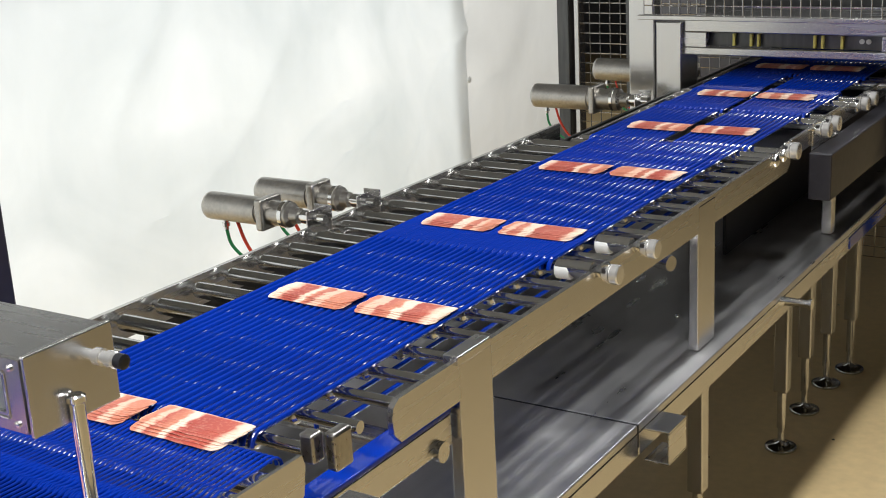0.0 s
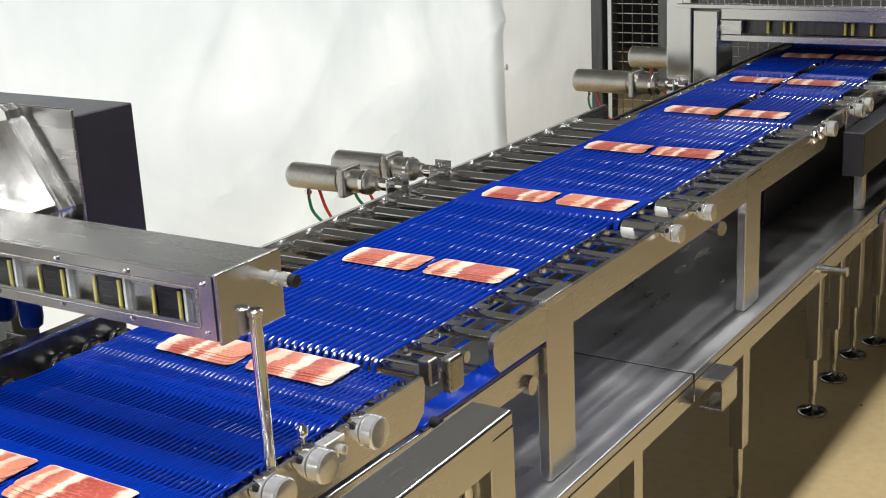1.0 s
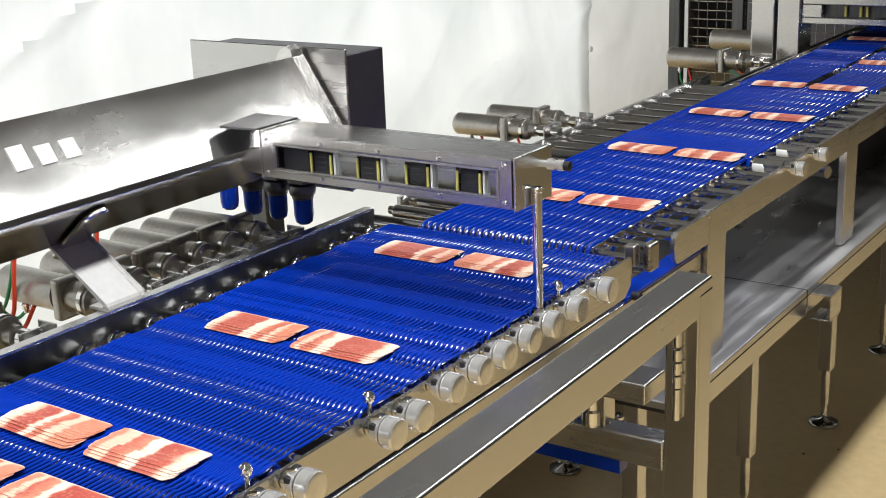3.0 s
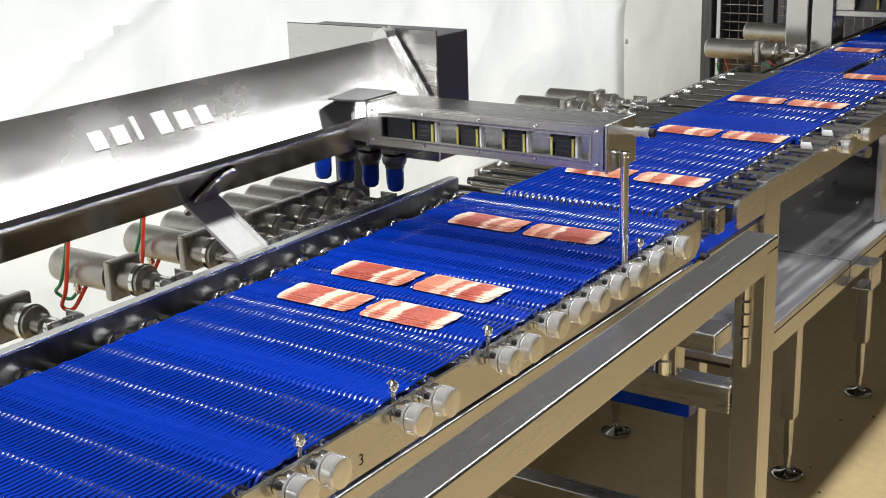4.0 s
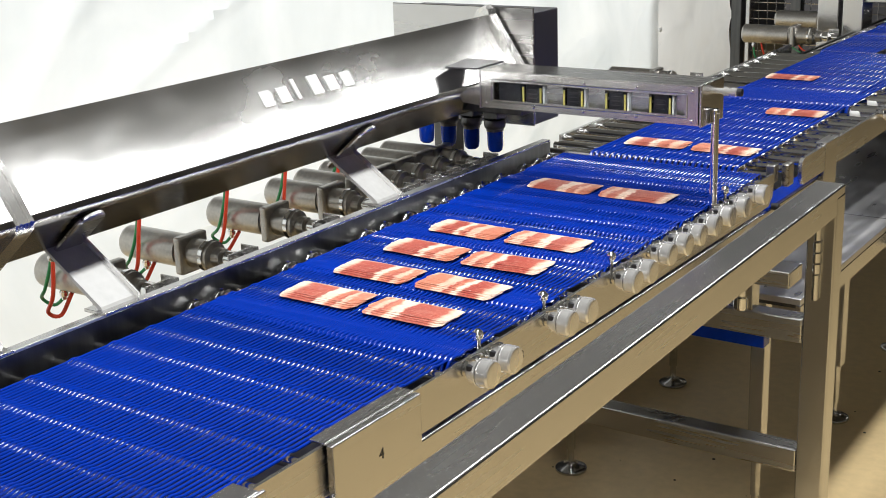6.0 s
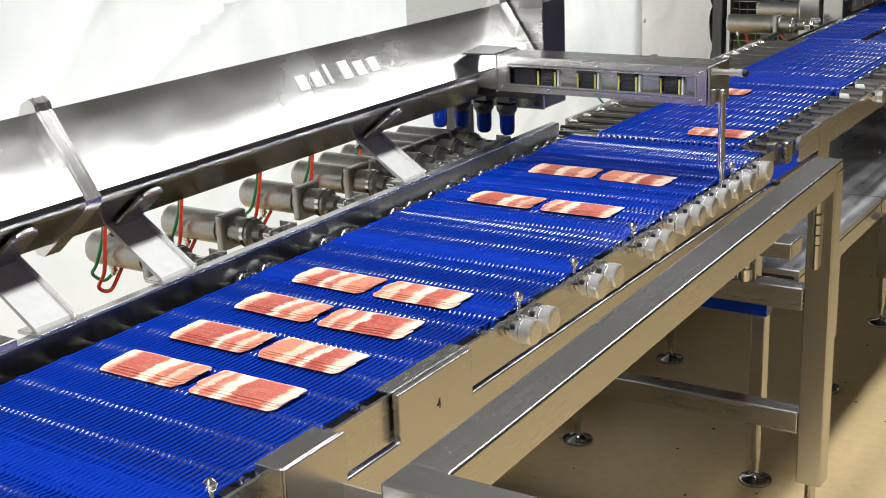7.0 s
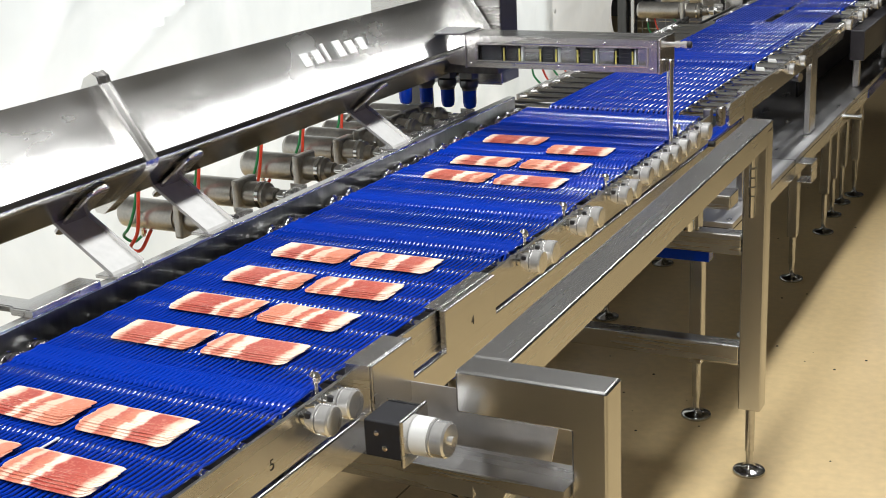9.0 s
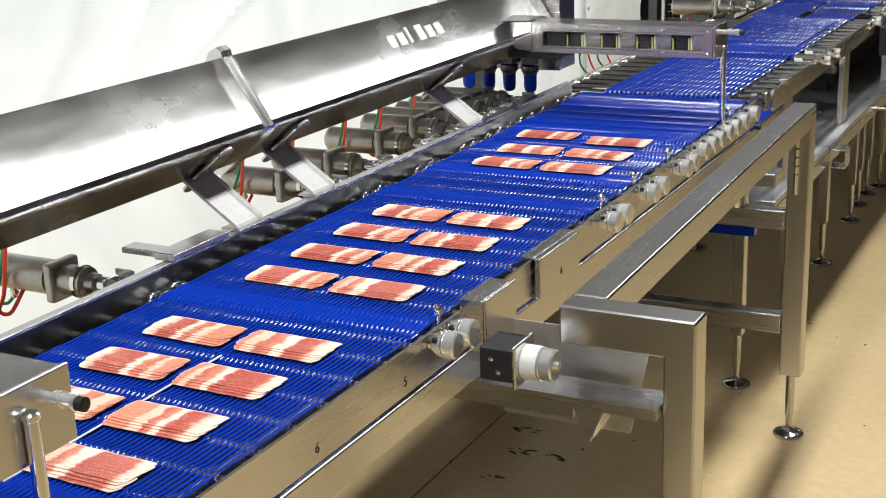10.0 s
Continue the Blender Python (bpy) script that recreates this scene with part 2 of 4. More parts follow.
def tube(bm, points, r, seg=8, cap=True):
    """A round tube along a polyline."""
    pts = [Vector(p) for p in points]
    rings = []
    up = Vector((1, 0.01, 0.02))
    for i, p in enumerate(pts):
        d = (pts[min(i + 1, len(pts) - 1)] - pts[max(i - 1, 0)]).normalized()
        u = d.cross(up)
        if u.length < 1e-3:
            u = d.cross(Vector((0, 1, 0)))
        u.normalize()
        v = d.cross(u)
        rings.append([bm.verts.new(p + r * (math.cos(k * math.tau / seg) * u + math.sin(k * math.tau / seg) * v)) for k in range(seg)])
    for r0, r1 in zip(rings, rings[1:]):
        for k in range(seg):
            bm.faces.new((r0[k], r0[(k + 1) % seg], r1[(k + 1) % seg], r1[k]))
    if cap:
        bm.faces.new(rings[0][::-1])
        bm.faces.new(rings[-1])
    return bm


def arc(points, steps=6):
    """A smooth line through the points (Catmull-Rom)."""
    p = [Vector(q) for q in points]
    p = [2 * p[0] - p[1], *p, 2 * p[-1] - p[-2]]
    out = []
    for a, b, c, d in zip(p, p[1:], p[2:], p[3:]):
        for k in range(steps):
            t = k / steps
            out.append(0.5 * (2 * b + (c - a) * t + (2 * a - 5 * b + 4 * c - d) * t * t + (3 * b - a - 3 * c + d) * t ** 3))
    return out + [p[-2]]


def smooth_by_angle(me, degrees=35):
    bm = bmesh.new()
    bm.from_mesh(me)
    for f in bm.faces:
        f.smooth = True
    for e in bm.edges:
        if len(e.link_faces) == 2:
            angle = e.calc_face_angle(0)
            small, large = sorted(f.calc_area() for f in e.link_faces)
            if angle > radians(degrees) or (angle > radians(8) and large > 6 * small):
                e.smooth = False
    bm.to_mesh(me)
    bm.free()


def thing(name, label, category, at=(0, 0, 0), group="", kind=""):
    ob = new(name)
    ob.empty_display_size = 0.05
    ob.location = at
    return tagged(ob, label, category, group, kind)


def origin_of(ob):
    total = Vector(ob.location)
    while ob.parent:
        ob = ob.parent
        total += Vector(ob.location)
    return total


def part(name, bm, mat, parent, label="", kind=""):
    bmesh.ops.translate(bm, verts=bm.verts, vec=-origin_of(parent))
    bmesh.ops.recalc_face_normals(bm, faces=bm.faces)
    me = bpy.data.meshes.new(name)
    bm.to_mesh(me)
    bm.free()
    smooth_by_angle(me)
    me.materials.append(mat)
    ob = new(name, me)
    ob.parent = parent
    return tagged(ob, label, kind=kind)


def solid(name, bm, mat, label, category="", kind="", group=""):
    me = bpy.data.meshes.new(name)
    bmesh.ops.recalc_face_normals(bm, faces=bm.faces)
    bm.to_mesh(me)
    bm.free()
    smooth_by_angle(me)
    me.materials.append(mat)
    return tagged(new(name, me), label, category, group, kind)


def B():
    return bmesh.new()


# ---------------------------------------------------------------- setting
def build_setting():
    bm = B()
    bmesh.ops.create_grid(bm, x_segments=1, y_segments=1, size=1, matrix=Matrix.Translation((-0.7, 2.5, 0)) @ Matrix.Diagonal((5.5, 9.5, 1, 1)))
    solid("floor", bm, FLOOR, "ochre yellow coated floor with scuffs and crumbs", kind="structure")
    rnd = random.Random(7)
    bm = B()
    for k in range(260):
        x, y, s = rnd.uniform(-1.7, 1.2), rnd.uniform(-2, 7), rnd.uniform(0.002, 0.006)
        turned(bm, (x, y, 0.0), (0, 0, 1), [(0, s), (s * 0.4, s * 0.6)], 5)
    solid("floor_grit", bm, DIRT, "dark crumbs strewn on the floor coating", "dirt", "stuff")
    solid("floor_joint", box(B(), -1.702, -1.696, -4, 1.95, 0.0003, 0.0009, 0), JOINT, "narrow brown joint in the floor coating", kind="structure")
    bm = B()
    for cx, cy, n in ((-1.515, 1.677, 9), (-1.411, 1.679, 7), (-1.565, 1.835, 6), (-1.54, 1.481, 5)):
        for k in range(n):
            size = rnd.uniform(0.004, 0.013)
            x, y = cx + rnd.gauss(0, 0.022), cy + rnd.gauss(0, 0.010)
            spot = turned(B(), (0, 0, 0), (0, 0, 1), [(0.0002, size), (0.0005, size * 0.8)], 9)
            bmesh.ops.transform(spot, verts=spot.verts, matrix=Matrix.Translation((x, y, 0.0003)) @ Matrix.Rotation(rnd.uniform(-0.5, 0.5), 4, "Z") @ Matrix.Diagonal((1.6, 0.45, 1, 1)))
            me = bpy.data.meshes.new("spot")
            spot.to_mesh(me)
            spot.free()
            bm.from_mesh(me)
            bpy.data.meshes.remove(me)
    solid("floor_scuff", bm, DIRT, "dark scuff marks on the ochre floor", "dirt", "stuff")
    for name, b in (("wall_east", (4.6, 4.8, -7, 12, 0, 3.9)), ("wall_north", (-6.2, 4.8, 11.8, 12, 0, 3.9)), ("wall_south", (-6.2, 4.8, -7, -6.8, 0, 3.9)), ("wall_west", (-6.2, -6.0, -7, 12, 0, 3.9))):
        solid(name, box(B(), *b, 0), PALE_WALL if name == "wall_east" else WALL, "plain grey hall wall", kind="structure")
    solid("ceiling", box(B(), -6.2, 4.8, -7, 12, 3.8, 3.95, 0), CEIL, "plain grey hall ceiling", kind="structure")
    curtain("curtain", -3.0, -5.5, 5.98, CURTAIN, "white hanging tarpaulin curtain with soft creases", 3)
    curtain("curtain", -3.06, 5.9, 7.2, GREY_CURTAIN, "greyish white hanging tarpaulin curtain sheet", 8)


def curtain(name, x, y0, y1, mat, label, seed):
    bm = B()
    ny, nz = int((y1 - y0) / 0.04), 70
    height = 2.0
    grid = []
    for i in range(ny + 1):
        y = y0 + (y1 - y0) * i / ny
        col = []
        for k in range(nz + 1):
            z = 0.02 + height * k / nz
            w = 0.045 * noise.noise(Vector((y * 0.55, z * 0.35, seed)))
            w += 0.020 * noise.noise(Vector((y * 1.9, z * 0.7, seed + 5.3)))
            w += 0.030 * (1 - abs(noise.noise(Vector((y * 1.1 - z * 1.5, z * 1.3, seed + 21))))) ** 14
            w += 0.016 * (1 - abs(noise.noise(Vector((y * 1.3 + z * 0.5, z * 0.25, seed + 33))))) ** 20
            w += 0.008 * noise.noise(Vector((y * 3.0 + z * 1.6, z * 3.4, seed + 9)))
            w += 0.012 * max(0, 1 - z) * math.sin(y * 6 + seed)
            col.append(bm.verts.new((x + w, y, z)))
        grid.append(col)
    for i in range(ny):
        for k in range(nz):
            bm.faces.new((grid[i][k], grid[i + 1][k], grid[i + 1][k + 1], grid[i][k + 1]))
    ob = thing(name, label, "curtain", (x, (y0 + y1) / 2, 0))
    part("sheet", bm, mat, ob)
    bm = B()
    turned(bm, (x + 0.03, y1 - 0.02, 0.83), (1, 0, 0), [(-0.006, 0.014), (0.0, 0.014), (0.003, 0.008)], 14)
    part("eyelet", bm, WHITE_PL, ob, "metal eyelet at the curtain's edge")
    return ob


# ---------------------------------------------------------------- conveyors
def cord_belt(parent, x0, x1, y0, y1, top, pitch, r, rollers, wrap=0.018, bump=0.0024, single=True, gap=None):
    """Round cords running in y over a set of rollers, turned down round the end rollers."""
    ys = []
    for ry in rollers:
        if y0 + 0.02 < ry < y1 - 0.02:
            ys += [(ry + d, bump * lift) for d, lift in ((-0.020, 0), (-0.0115, 0.05), (-0.0052, 0.62), (0, 1), (0.0052, 0.62), (0.0115, 0.05), (0.020, 0))]
    line = []
    for k in range(6):
        a = math.pi / 2 * (1 - k / 5)
        line.append((y0 - wrap * math.sin(a), top - r - wrap * (1 - math.cos(a))))
    line += [(y, top - r - bump + dz) for y, dz in ys]
    for k in range(6):
        a = math.pi / 2 * k / 5
        line.append((y1 + wrap * math.sin(a), top - r - wrap * (1 - math.cos(a))))
    n = int(round((x1 - x0) / pitch))
    xs = [x0 + i * (x1 - x0) / n + random.uniform(-0.0003, 0.0003) for i in range(n + 1)]
    if gap is not None:
        xs = [x for x in xs if abs(x - gap) > 0.011]
    if not single:
        bm = B()
        for x in xs:
            tube(bm, [(x, y, z) for y, z in line], r, 8)
        return part("cord_bed", bm, BLUE, parent, "blue round urethane cords stretched side by side", "stuff")
    first = part("cord", tube(B(), [(xs[0], y, z) for y, z in line], r, 8), BLUE, parent)
    for x in xs[1:]:
        ob = new("cord", first.data)
        ob.parent = parent
        ob.location = (x - xs[0], 0, random.uniform(-0.0002, 0.0002))


def roller(parent, x0, x1, y, z, r, mat=None, name="roller"):
    bm = B()
    turned(bm, (x0, y, z), (1, 0, 0), [(0, r * 0.5), (0.004, r * 0.95), (0.008, r), (x1 - x0 - 0.008, r), (x1 - x0 - 0.004, r * 0.95), (x1 - x0, r * 0.5)], 16)
    return part(name, bm, mat or CHROME, parent)


def drum_hub(parent, y, z=1.033, x=-0.962, k=0.86):
    """The end of a driven roller outside the rail: nut, split clamp with its screw, and turned cap."""
    def lathe(at, rows, seg=22):
        return turned(B(), (x + at * k, y, z), (1, 0, 0), [(u * k, v * k) for u, v in rows], seg)

    hub = part("roller_hub", lathe(0, ((0, 0.010), (0.004, 0.010), (0.004, 0.0145), (0.011, 0.0145), (0.012, 0.010), (0.040, 0.010))), CHROME, parent)
    bm = lathe(0.016, ((0, 0.017), (0.001, 0.0215), (0.013, 0.0255), (0.019, 0.0265), (0.020, 0.0255), (0.020, 0.018)))
    part("clamp", bm, CAP, hub, "split clamp ring")
    # Black blocks on the ring stand in for the shade in its slots.
    for turn_by in (35, 95):
        a = radians(turn_by)
        c, d = 0.0225 * k, 0.0045
        bm = box(B(), x + 0.019 * k, x + 0.031 * k, y - c * math.cos(a) - d, y - c * math.cos(a) + d, z + c * math.sin(a) - d, z + c * math.sin(a) + d, 0.001)
        part("clamp_slot", bm, BLACK, hub, "black block for the shade in the slot of the clamp")
    a = radians(62)
    part("clamp_screw", rod(B(), (x + 0.016 * k, y - 0.024 * k * math.cos(a), z + 0.026 * k * math.sin(a)), (x + 0.033 * k, y - 0.018 * k * math.cos(a), z + 0.031 * k * math.sin(a)), 0.0035, 10), CHROME, hub)
    # Black ring painted in as shade between clamp and cap.
    part("groove", lathe(0.0355, ((0, 0.019), (0, 0.0235), (0.002, 0.0235), (0.002, 0.019))), BLACK, hub, "black ring for the shade in the groove")
    part("cap", lathe(0.0375, ((0, 0.022), (0.0005, 0.0255), (0.003, 0.0272), (0.022, 0.0272), (0.0255, 0.0245), (0.0258, 0.0225), (0.0252, 0.004)), 28), CAP, hub, "round turned steel cap")
    return hub


def digit(parent, ch, y, z, x=-0.9597, size=0.024):
    cu = bpy.data.curves.new("digit", "FONT")
    cu.body, cu.size, cu.extrude = ch, size, 0.0002
    cu.align_x = "CENTER"
    ob = new("digit", cu)
    ob.data.materials.append(INK)
    ob.parent = parent
    ob.matrix_local = Matrix.Translation(Vector((x, y, z)) - origin_of(parent)) @ Matrix(((0, 0, 1, 0), (1, 0, 0, 0), (0, 1, 0, 0), (0, 0, 0, 1)))
    return ob


HUB_PAIRS = [(0.088, 0.150), (0.862, 0.930), (1.118, 1.190), (1.372, 1.438)]
HUB_SINGLES = [1.526, 1.604, 1.676, 1.755, 1.833, 1.919, 2.034]
SUPPORTS = [0.134 + 0.085 * k for k in range(-30, 24)]
PINS = [0.146, 0.924, 1.134, 1.393, 1.95]


def sorting_conveyor():
    c = thing("sorting_conveyor", "stainless steel sorting conveyor with zones of blue cord belts", "conveyor", (-1.25, 0, 0))
    # side rails
    prof = [(-3.2, 0.972), (2.19, 0.972), (2.215, 0.99), (2.222, 1.03), (2.217, 1.047), (-3.2, 1.047)]
    part("side_rail", prism(B(), prof, "x", -0.966, -0.960), STEEL, c, "long brushed steel side plate")
    # Far plate: the dark reflections on its inner face are put into its colour.
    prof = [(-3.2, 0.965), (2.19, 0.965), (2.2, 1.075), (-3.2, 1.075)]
    part("side_rail", prism(B(), prof, "x", -1.572, -1.560), DARK_STEEL, c, "long steel side plate, dark reflections put into its colour")
    part("rail_flange", box(B(), -1.578, -1.556, -3.2, 2.19, 1.0755, 1.081, 0.001), STEEL, c)
    part("under_channel", box(B(), -0.985, -0.955, -3.2, 2.12, 0.905, 0.966, 0.003), STEEL, c)
    part("under_channel", box(B(), -1.575, -1.545, -3.2, 2.12, 0.905, 0.955, 0.003), STEEL, c)
    # Added black sheet that deepens the shade in the gaps between cords.
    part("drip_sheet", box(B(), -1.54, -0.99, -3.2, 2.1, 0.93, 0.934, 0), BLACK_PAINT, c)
    # Added panel that blocks the curtain's glow from the floor under the conveyor.
    part("rear_skirt", box(B(), -2.10, -2.09, -3.2, 2.1, 0.02, 0.70, 0.001), DARK_STEEL, c, "added dark panel holding back light from the curtain")
    # zones of cords, neighbouring zones interleave over a pair of rollers
    cuts = [-3.2, -2.10, -1.35, -0.60, 0.119, 0.896, 1.154, 1.405, 1.526, 1.604, 1.677, 1.755, 1.831, 1.914, 2.020, 2.19]
    for k, (a, b) in enumerate(zip(cuts, cuts[1:])):
        lap = 0.034 if k < 7 else 0.013
        lo, hi = a - lap * (k > 0), b + lap * (k < len(cuts) - 2)
        rolls = [y for y in SUPPORTS if lo < y < hi]
        shift = 0.00245 * (1 if k % 2 else -1)
        cord_belt(c, -1.513 + shift, -0.985 + shift, lo, hi, 1.05, 0.0098, 0.0025, rolls, single=3 <= k <= 7)
    # Light showing through the slit between the lanes, drawn as a white tube.
    part("pale_cord", tube(B(), [(-1.225, -0.60, 1.0492), (-1.225, -0.13, 1.0492)], 0.0018, 8), WHITE_PL, c, "thin white line put in for the bright slit between the lanes")
    for ry in SUPPORTS:
        roller(c, -1.56, -0.967, ry, 1.0335, 0.0085, CHROME, "support_roller")
    for y in [v for p in HUB_PAIRS for v in p] + HUB_SINGLES + [-0.64, -0.57, -1.39, -1.32, 2.10, 2.16]:
        roller(c, -1.56, -0.967, y, 1.0245, 0.0175, CHROME, "drive_roller")
        bm = turned(B(), (-1.548, y, 1.030), (1, 0, 0), [(-0.01, 0.014), (0.0, 0.021), (0.004, 0.021), (0.005, 0.0165), (0.012, 0.0165), (0.013, 0.022), (0.022, 0.022), (0.024, 0.018), (0.033, 0.0165), (0.034, 0.012)], 18)
        part("end_bearing", bm, CHROME, c)
        if y < 2.05:
            drum_hub(c, y, 1.033 if y < 1.5 else 1.043)
    for y in PINS:
        bm = turned(B(), (-0.975, y, 1.04), (0, 0, 1), [(0, 0.004), (0.018, 0.004), (0.019, 0.006), (0.022, 0.0085), (0.027, 0.0095), (0.032, 0.0085), (0.036, 0.004)], 12)
        part("index_pin", bm, CHROME, c, "small ball-headed steel pin")
    # doubled holder plates where the rail is joined
    for y0, y1 in ((0.512, 0.718), (-0.95, -0.86)):
        bm = box(B(), -0.956, -0.944, y0, y1, 0.968, 1.05, 0.002)
        box(bm, -0.985, -0.9565, y0, y1, 1.0478, 1.052, 0.001)
        part("holder_plate", bm, STEEL, c, "folded steel holder plate on the rail")
        bm = box(B(), -1.60, -1.548, y0 - 0.35, y1 - 0.385, 1.0815, 1.096, 0.002)
        box(bm, -1.69, -1.6005, y0 - 0.34, y0 - 0.30, 1.082, 1.094, 0.002)
        part("holder_plate", bm, STEEL, c)
    for ch, y in (("2", 1.245), ("3", 1.035), ("5", 0.0), ("6", -0.262)):
        digit(c, ch, y, 0.988)
    digit(c, "4", 0.618, 0.987, x=-0.9437)
    for x in (-1.56, -0.975):
        part("leg", box(B(), x - 0.02, x + 0.02, -2.62, -2.58, 0.06, 0.905, 0.003), STEEL_V, c)
        part("foot", levelling_foot(x, -2.6, 0.1), FOOT, c, "round levelling foot")
        part("support", box(B(), x - 0.02, x + 0.02, 2.095, 2.14, 0.739, 0.905, 0.002), STEEL_V, c)
    bm = box(B(), -0.9595, -0.940, 1.955, 1.998, 1.012, 1.052, 0.002)
    for by in (1.966, 1.987):
        turned(bm, (-0.940, by, 1.033), (1, 0, 0), [(0, 0.007), (0.006, 0.007), (0.007, 0.004)], 12)
    part("bolted_block", bm, CAP, c, "small bolted steel block")
    part("stub", box(B(), -1.01, -0.985, 1.09, 1.14, 0.80, 0.905, 0.003), STEEL_V, c)
    part("stub", box(B(), -1.01, -0.985, 1.60, 1.65, 0.80, 0.905, 0.003), STEEL_V, c)
    for y in (0.64, 0.80, 1.07, 1.30):
        for x in (-1.018, -1.006, -0.994):
            bm = tube(B(), arc([(x, y - 0.055, 0.95), (x, y - 0.040, 0.900), (x, y - 0.012, 0.872), (x, y + 0.020, 0.885), (x, y + 0.045, 0.95)]), 0.0045, 8)
            part("return_cord", bm, BLUE, c, "slack blue return cord")
    return c


def transfer_conveyor():
    c = thing("transfer_conveyor", "stainless steel transfer conveyor with blue cord belts on a tray table", "conveyor", (-1.25, 3.3, 0.69))
    prof = [(2.425, 1.012), (2.428, 0.985), (2.445, 0.968), (2.60, 0.968), (2.60, 0.968), (4.22, 0.968), (4.245, 0.985), (4.25, 1.02), (4.235, 1.037), (2.60, 1.037), (2.445, 1.037), (2.43, 1.028)]
    part("side_rail", prism(B(), prof, "x", -0.972, -0.962), STEEL, c, "long brushed steel side plate with rounded ends")
    prof = [(2.40, 0.985), (4.26, 0.985), (4.26, 1.045), (2.40, 1.045)]
    part("side_rail", prism(B(), prof, "x", -1.645, -1.635), STEEL, c)
    rolls = [2.27, 2.36, 2.45, 2.54, 2.635, 2.735, 2.83, 2.925, 3.02, 3.11, 3.20, 3.285, 3.385, 3.50, 3.60, 3.70, 3.80, 3.90, 4.0, 4.08]
    for y in rolls:
        roller(c, -1.625, -1.078, y, 1.0235, 0.0160, ROLLER)
        part("axle", rod(B(), (-1.636, y, 1.0250), (-0.971, y, 1.0250), 0.0098, 14), ROLLER, c)
    cord_belt(c, -1.462, -1.066, 2.255, 3.285, 1.05, 0.0160, 0.0050, [y for y in rolls if y < 3.25], bump=0.0003)
    cord_belt(c, -1.4540, -1.0580, 3.11, 4.12, 1.05, 0.0160, 0.0050, [y for y in rolls if y > 3.15], bump=0.0003)
    cord_belt(c, -1.462, -1.066, 2.45, 4.12, 0.988, 0.0420, 0.0040, [], bump=0.0, single=False)
    # Added sheet, hidden by the rail, that keeps lamp light off the far tray.
    part("under_sheet", box(B(), -1.634, -0.99, 3.72, 4.22, 0.962, 0.966, 0), DARK_STEEL, c, "added dark sheet under the return cords to shade the tray")
    for y in (3.11, 3.285):
        drum_hub(c, y, 1.03, k=0.70)
        part("shaft", rod(B(), (-1.046, y, 1.031), (-0.974, y, 1.031), 0.0165), CHROME, c)
        part("bush", turned(B(), (-1.015, y, 1.0265), (1, 0, 0), [(-0.034, 0.015), (-0.031, 0.0185), (-0.006, 0.0185), (-0.002, 0.0165)], 18), WHITE_PL, c, "white plastic bush")
    for y0 in (2.61, 3.61):
        bm = box(B(), -0.985, -0.961, y0, y0 + 0.10, 0.692, 1.03, 0.003)
        part("leg", bm, STEEL_V, c, "flat steel leg standing on the tray")
        bm = box(B(), -1.645, -1.61, y0 + 0.5, y0 + 0.585, 0.692, 1.012, 0.003)
        part("leg", bm, STEEL_V, c)
    part("bracket", box(B(), -0.985, -0.956, 2.60, 2.70, 1.030, 1.046, 0.002), STEEL, c)
    part("tie_rod", rod(B(), (-1.63, 2.56, 0.90), (-0.965, 2.56, 0.90), 0.017), STEEL_X, c)
    part("tie_rod", rod(B(), (-1.63, 3.72, 0.93), (-0.98, 3.50, 0.93), 0.017), STEEL_X, c)
    # gripper block at the transfer
    bm = box(B(), -0.992, -0.968, 2.250, 2.275, 1.015, 1.058, 0.004)
    part("sensor_block", bm, CAST, c)
    part("sensor_block", box(B(), -0.958, -0.938, 2.262, 2.300, 1.005, 1.062, 0.005), CAST, c)
    part("lower_rail", box(B(), -0.990, -0.975, 2.13, 2.60, 0.895, 0.948, 0.002), STEEL, c)
    part("blue_strip", box(B(), -1.02, -0.974, 2.23, 2.60, 0.9485, 0.958, 0.002), BLUE, c, "blue plastic guide strip")
    part("bolt", turned(B(), (-0.975, 2.255, 0.955), (1, 0, 0), [(0, 0.009), (0.018, 0.009), (0.02, 0.006)], 12), BLACK, c)
    return c


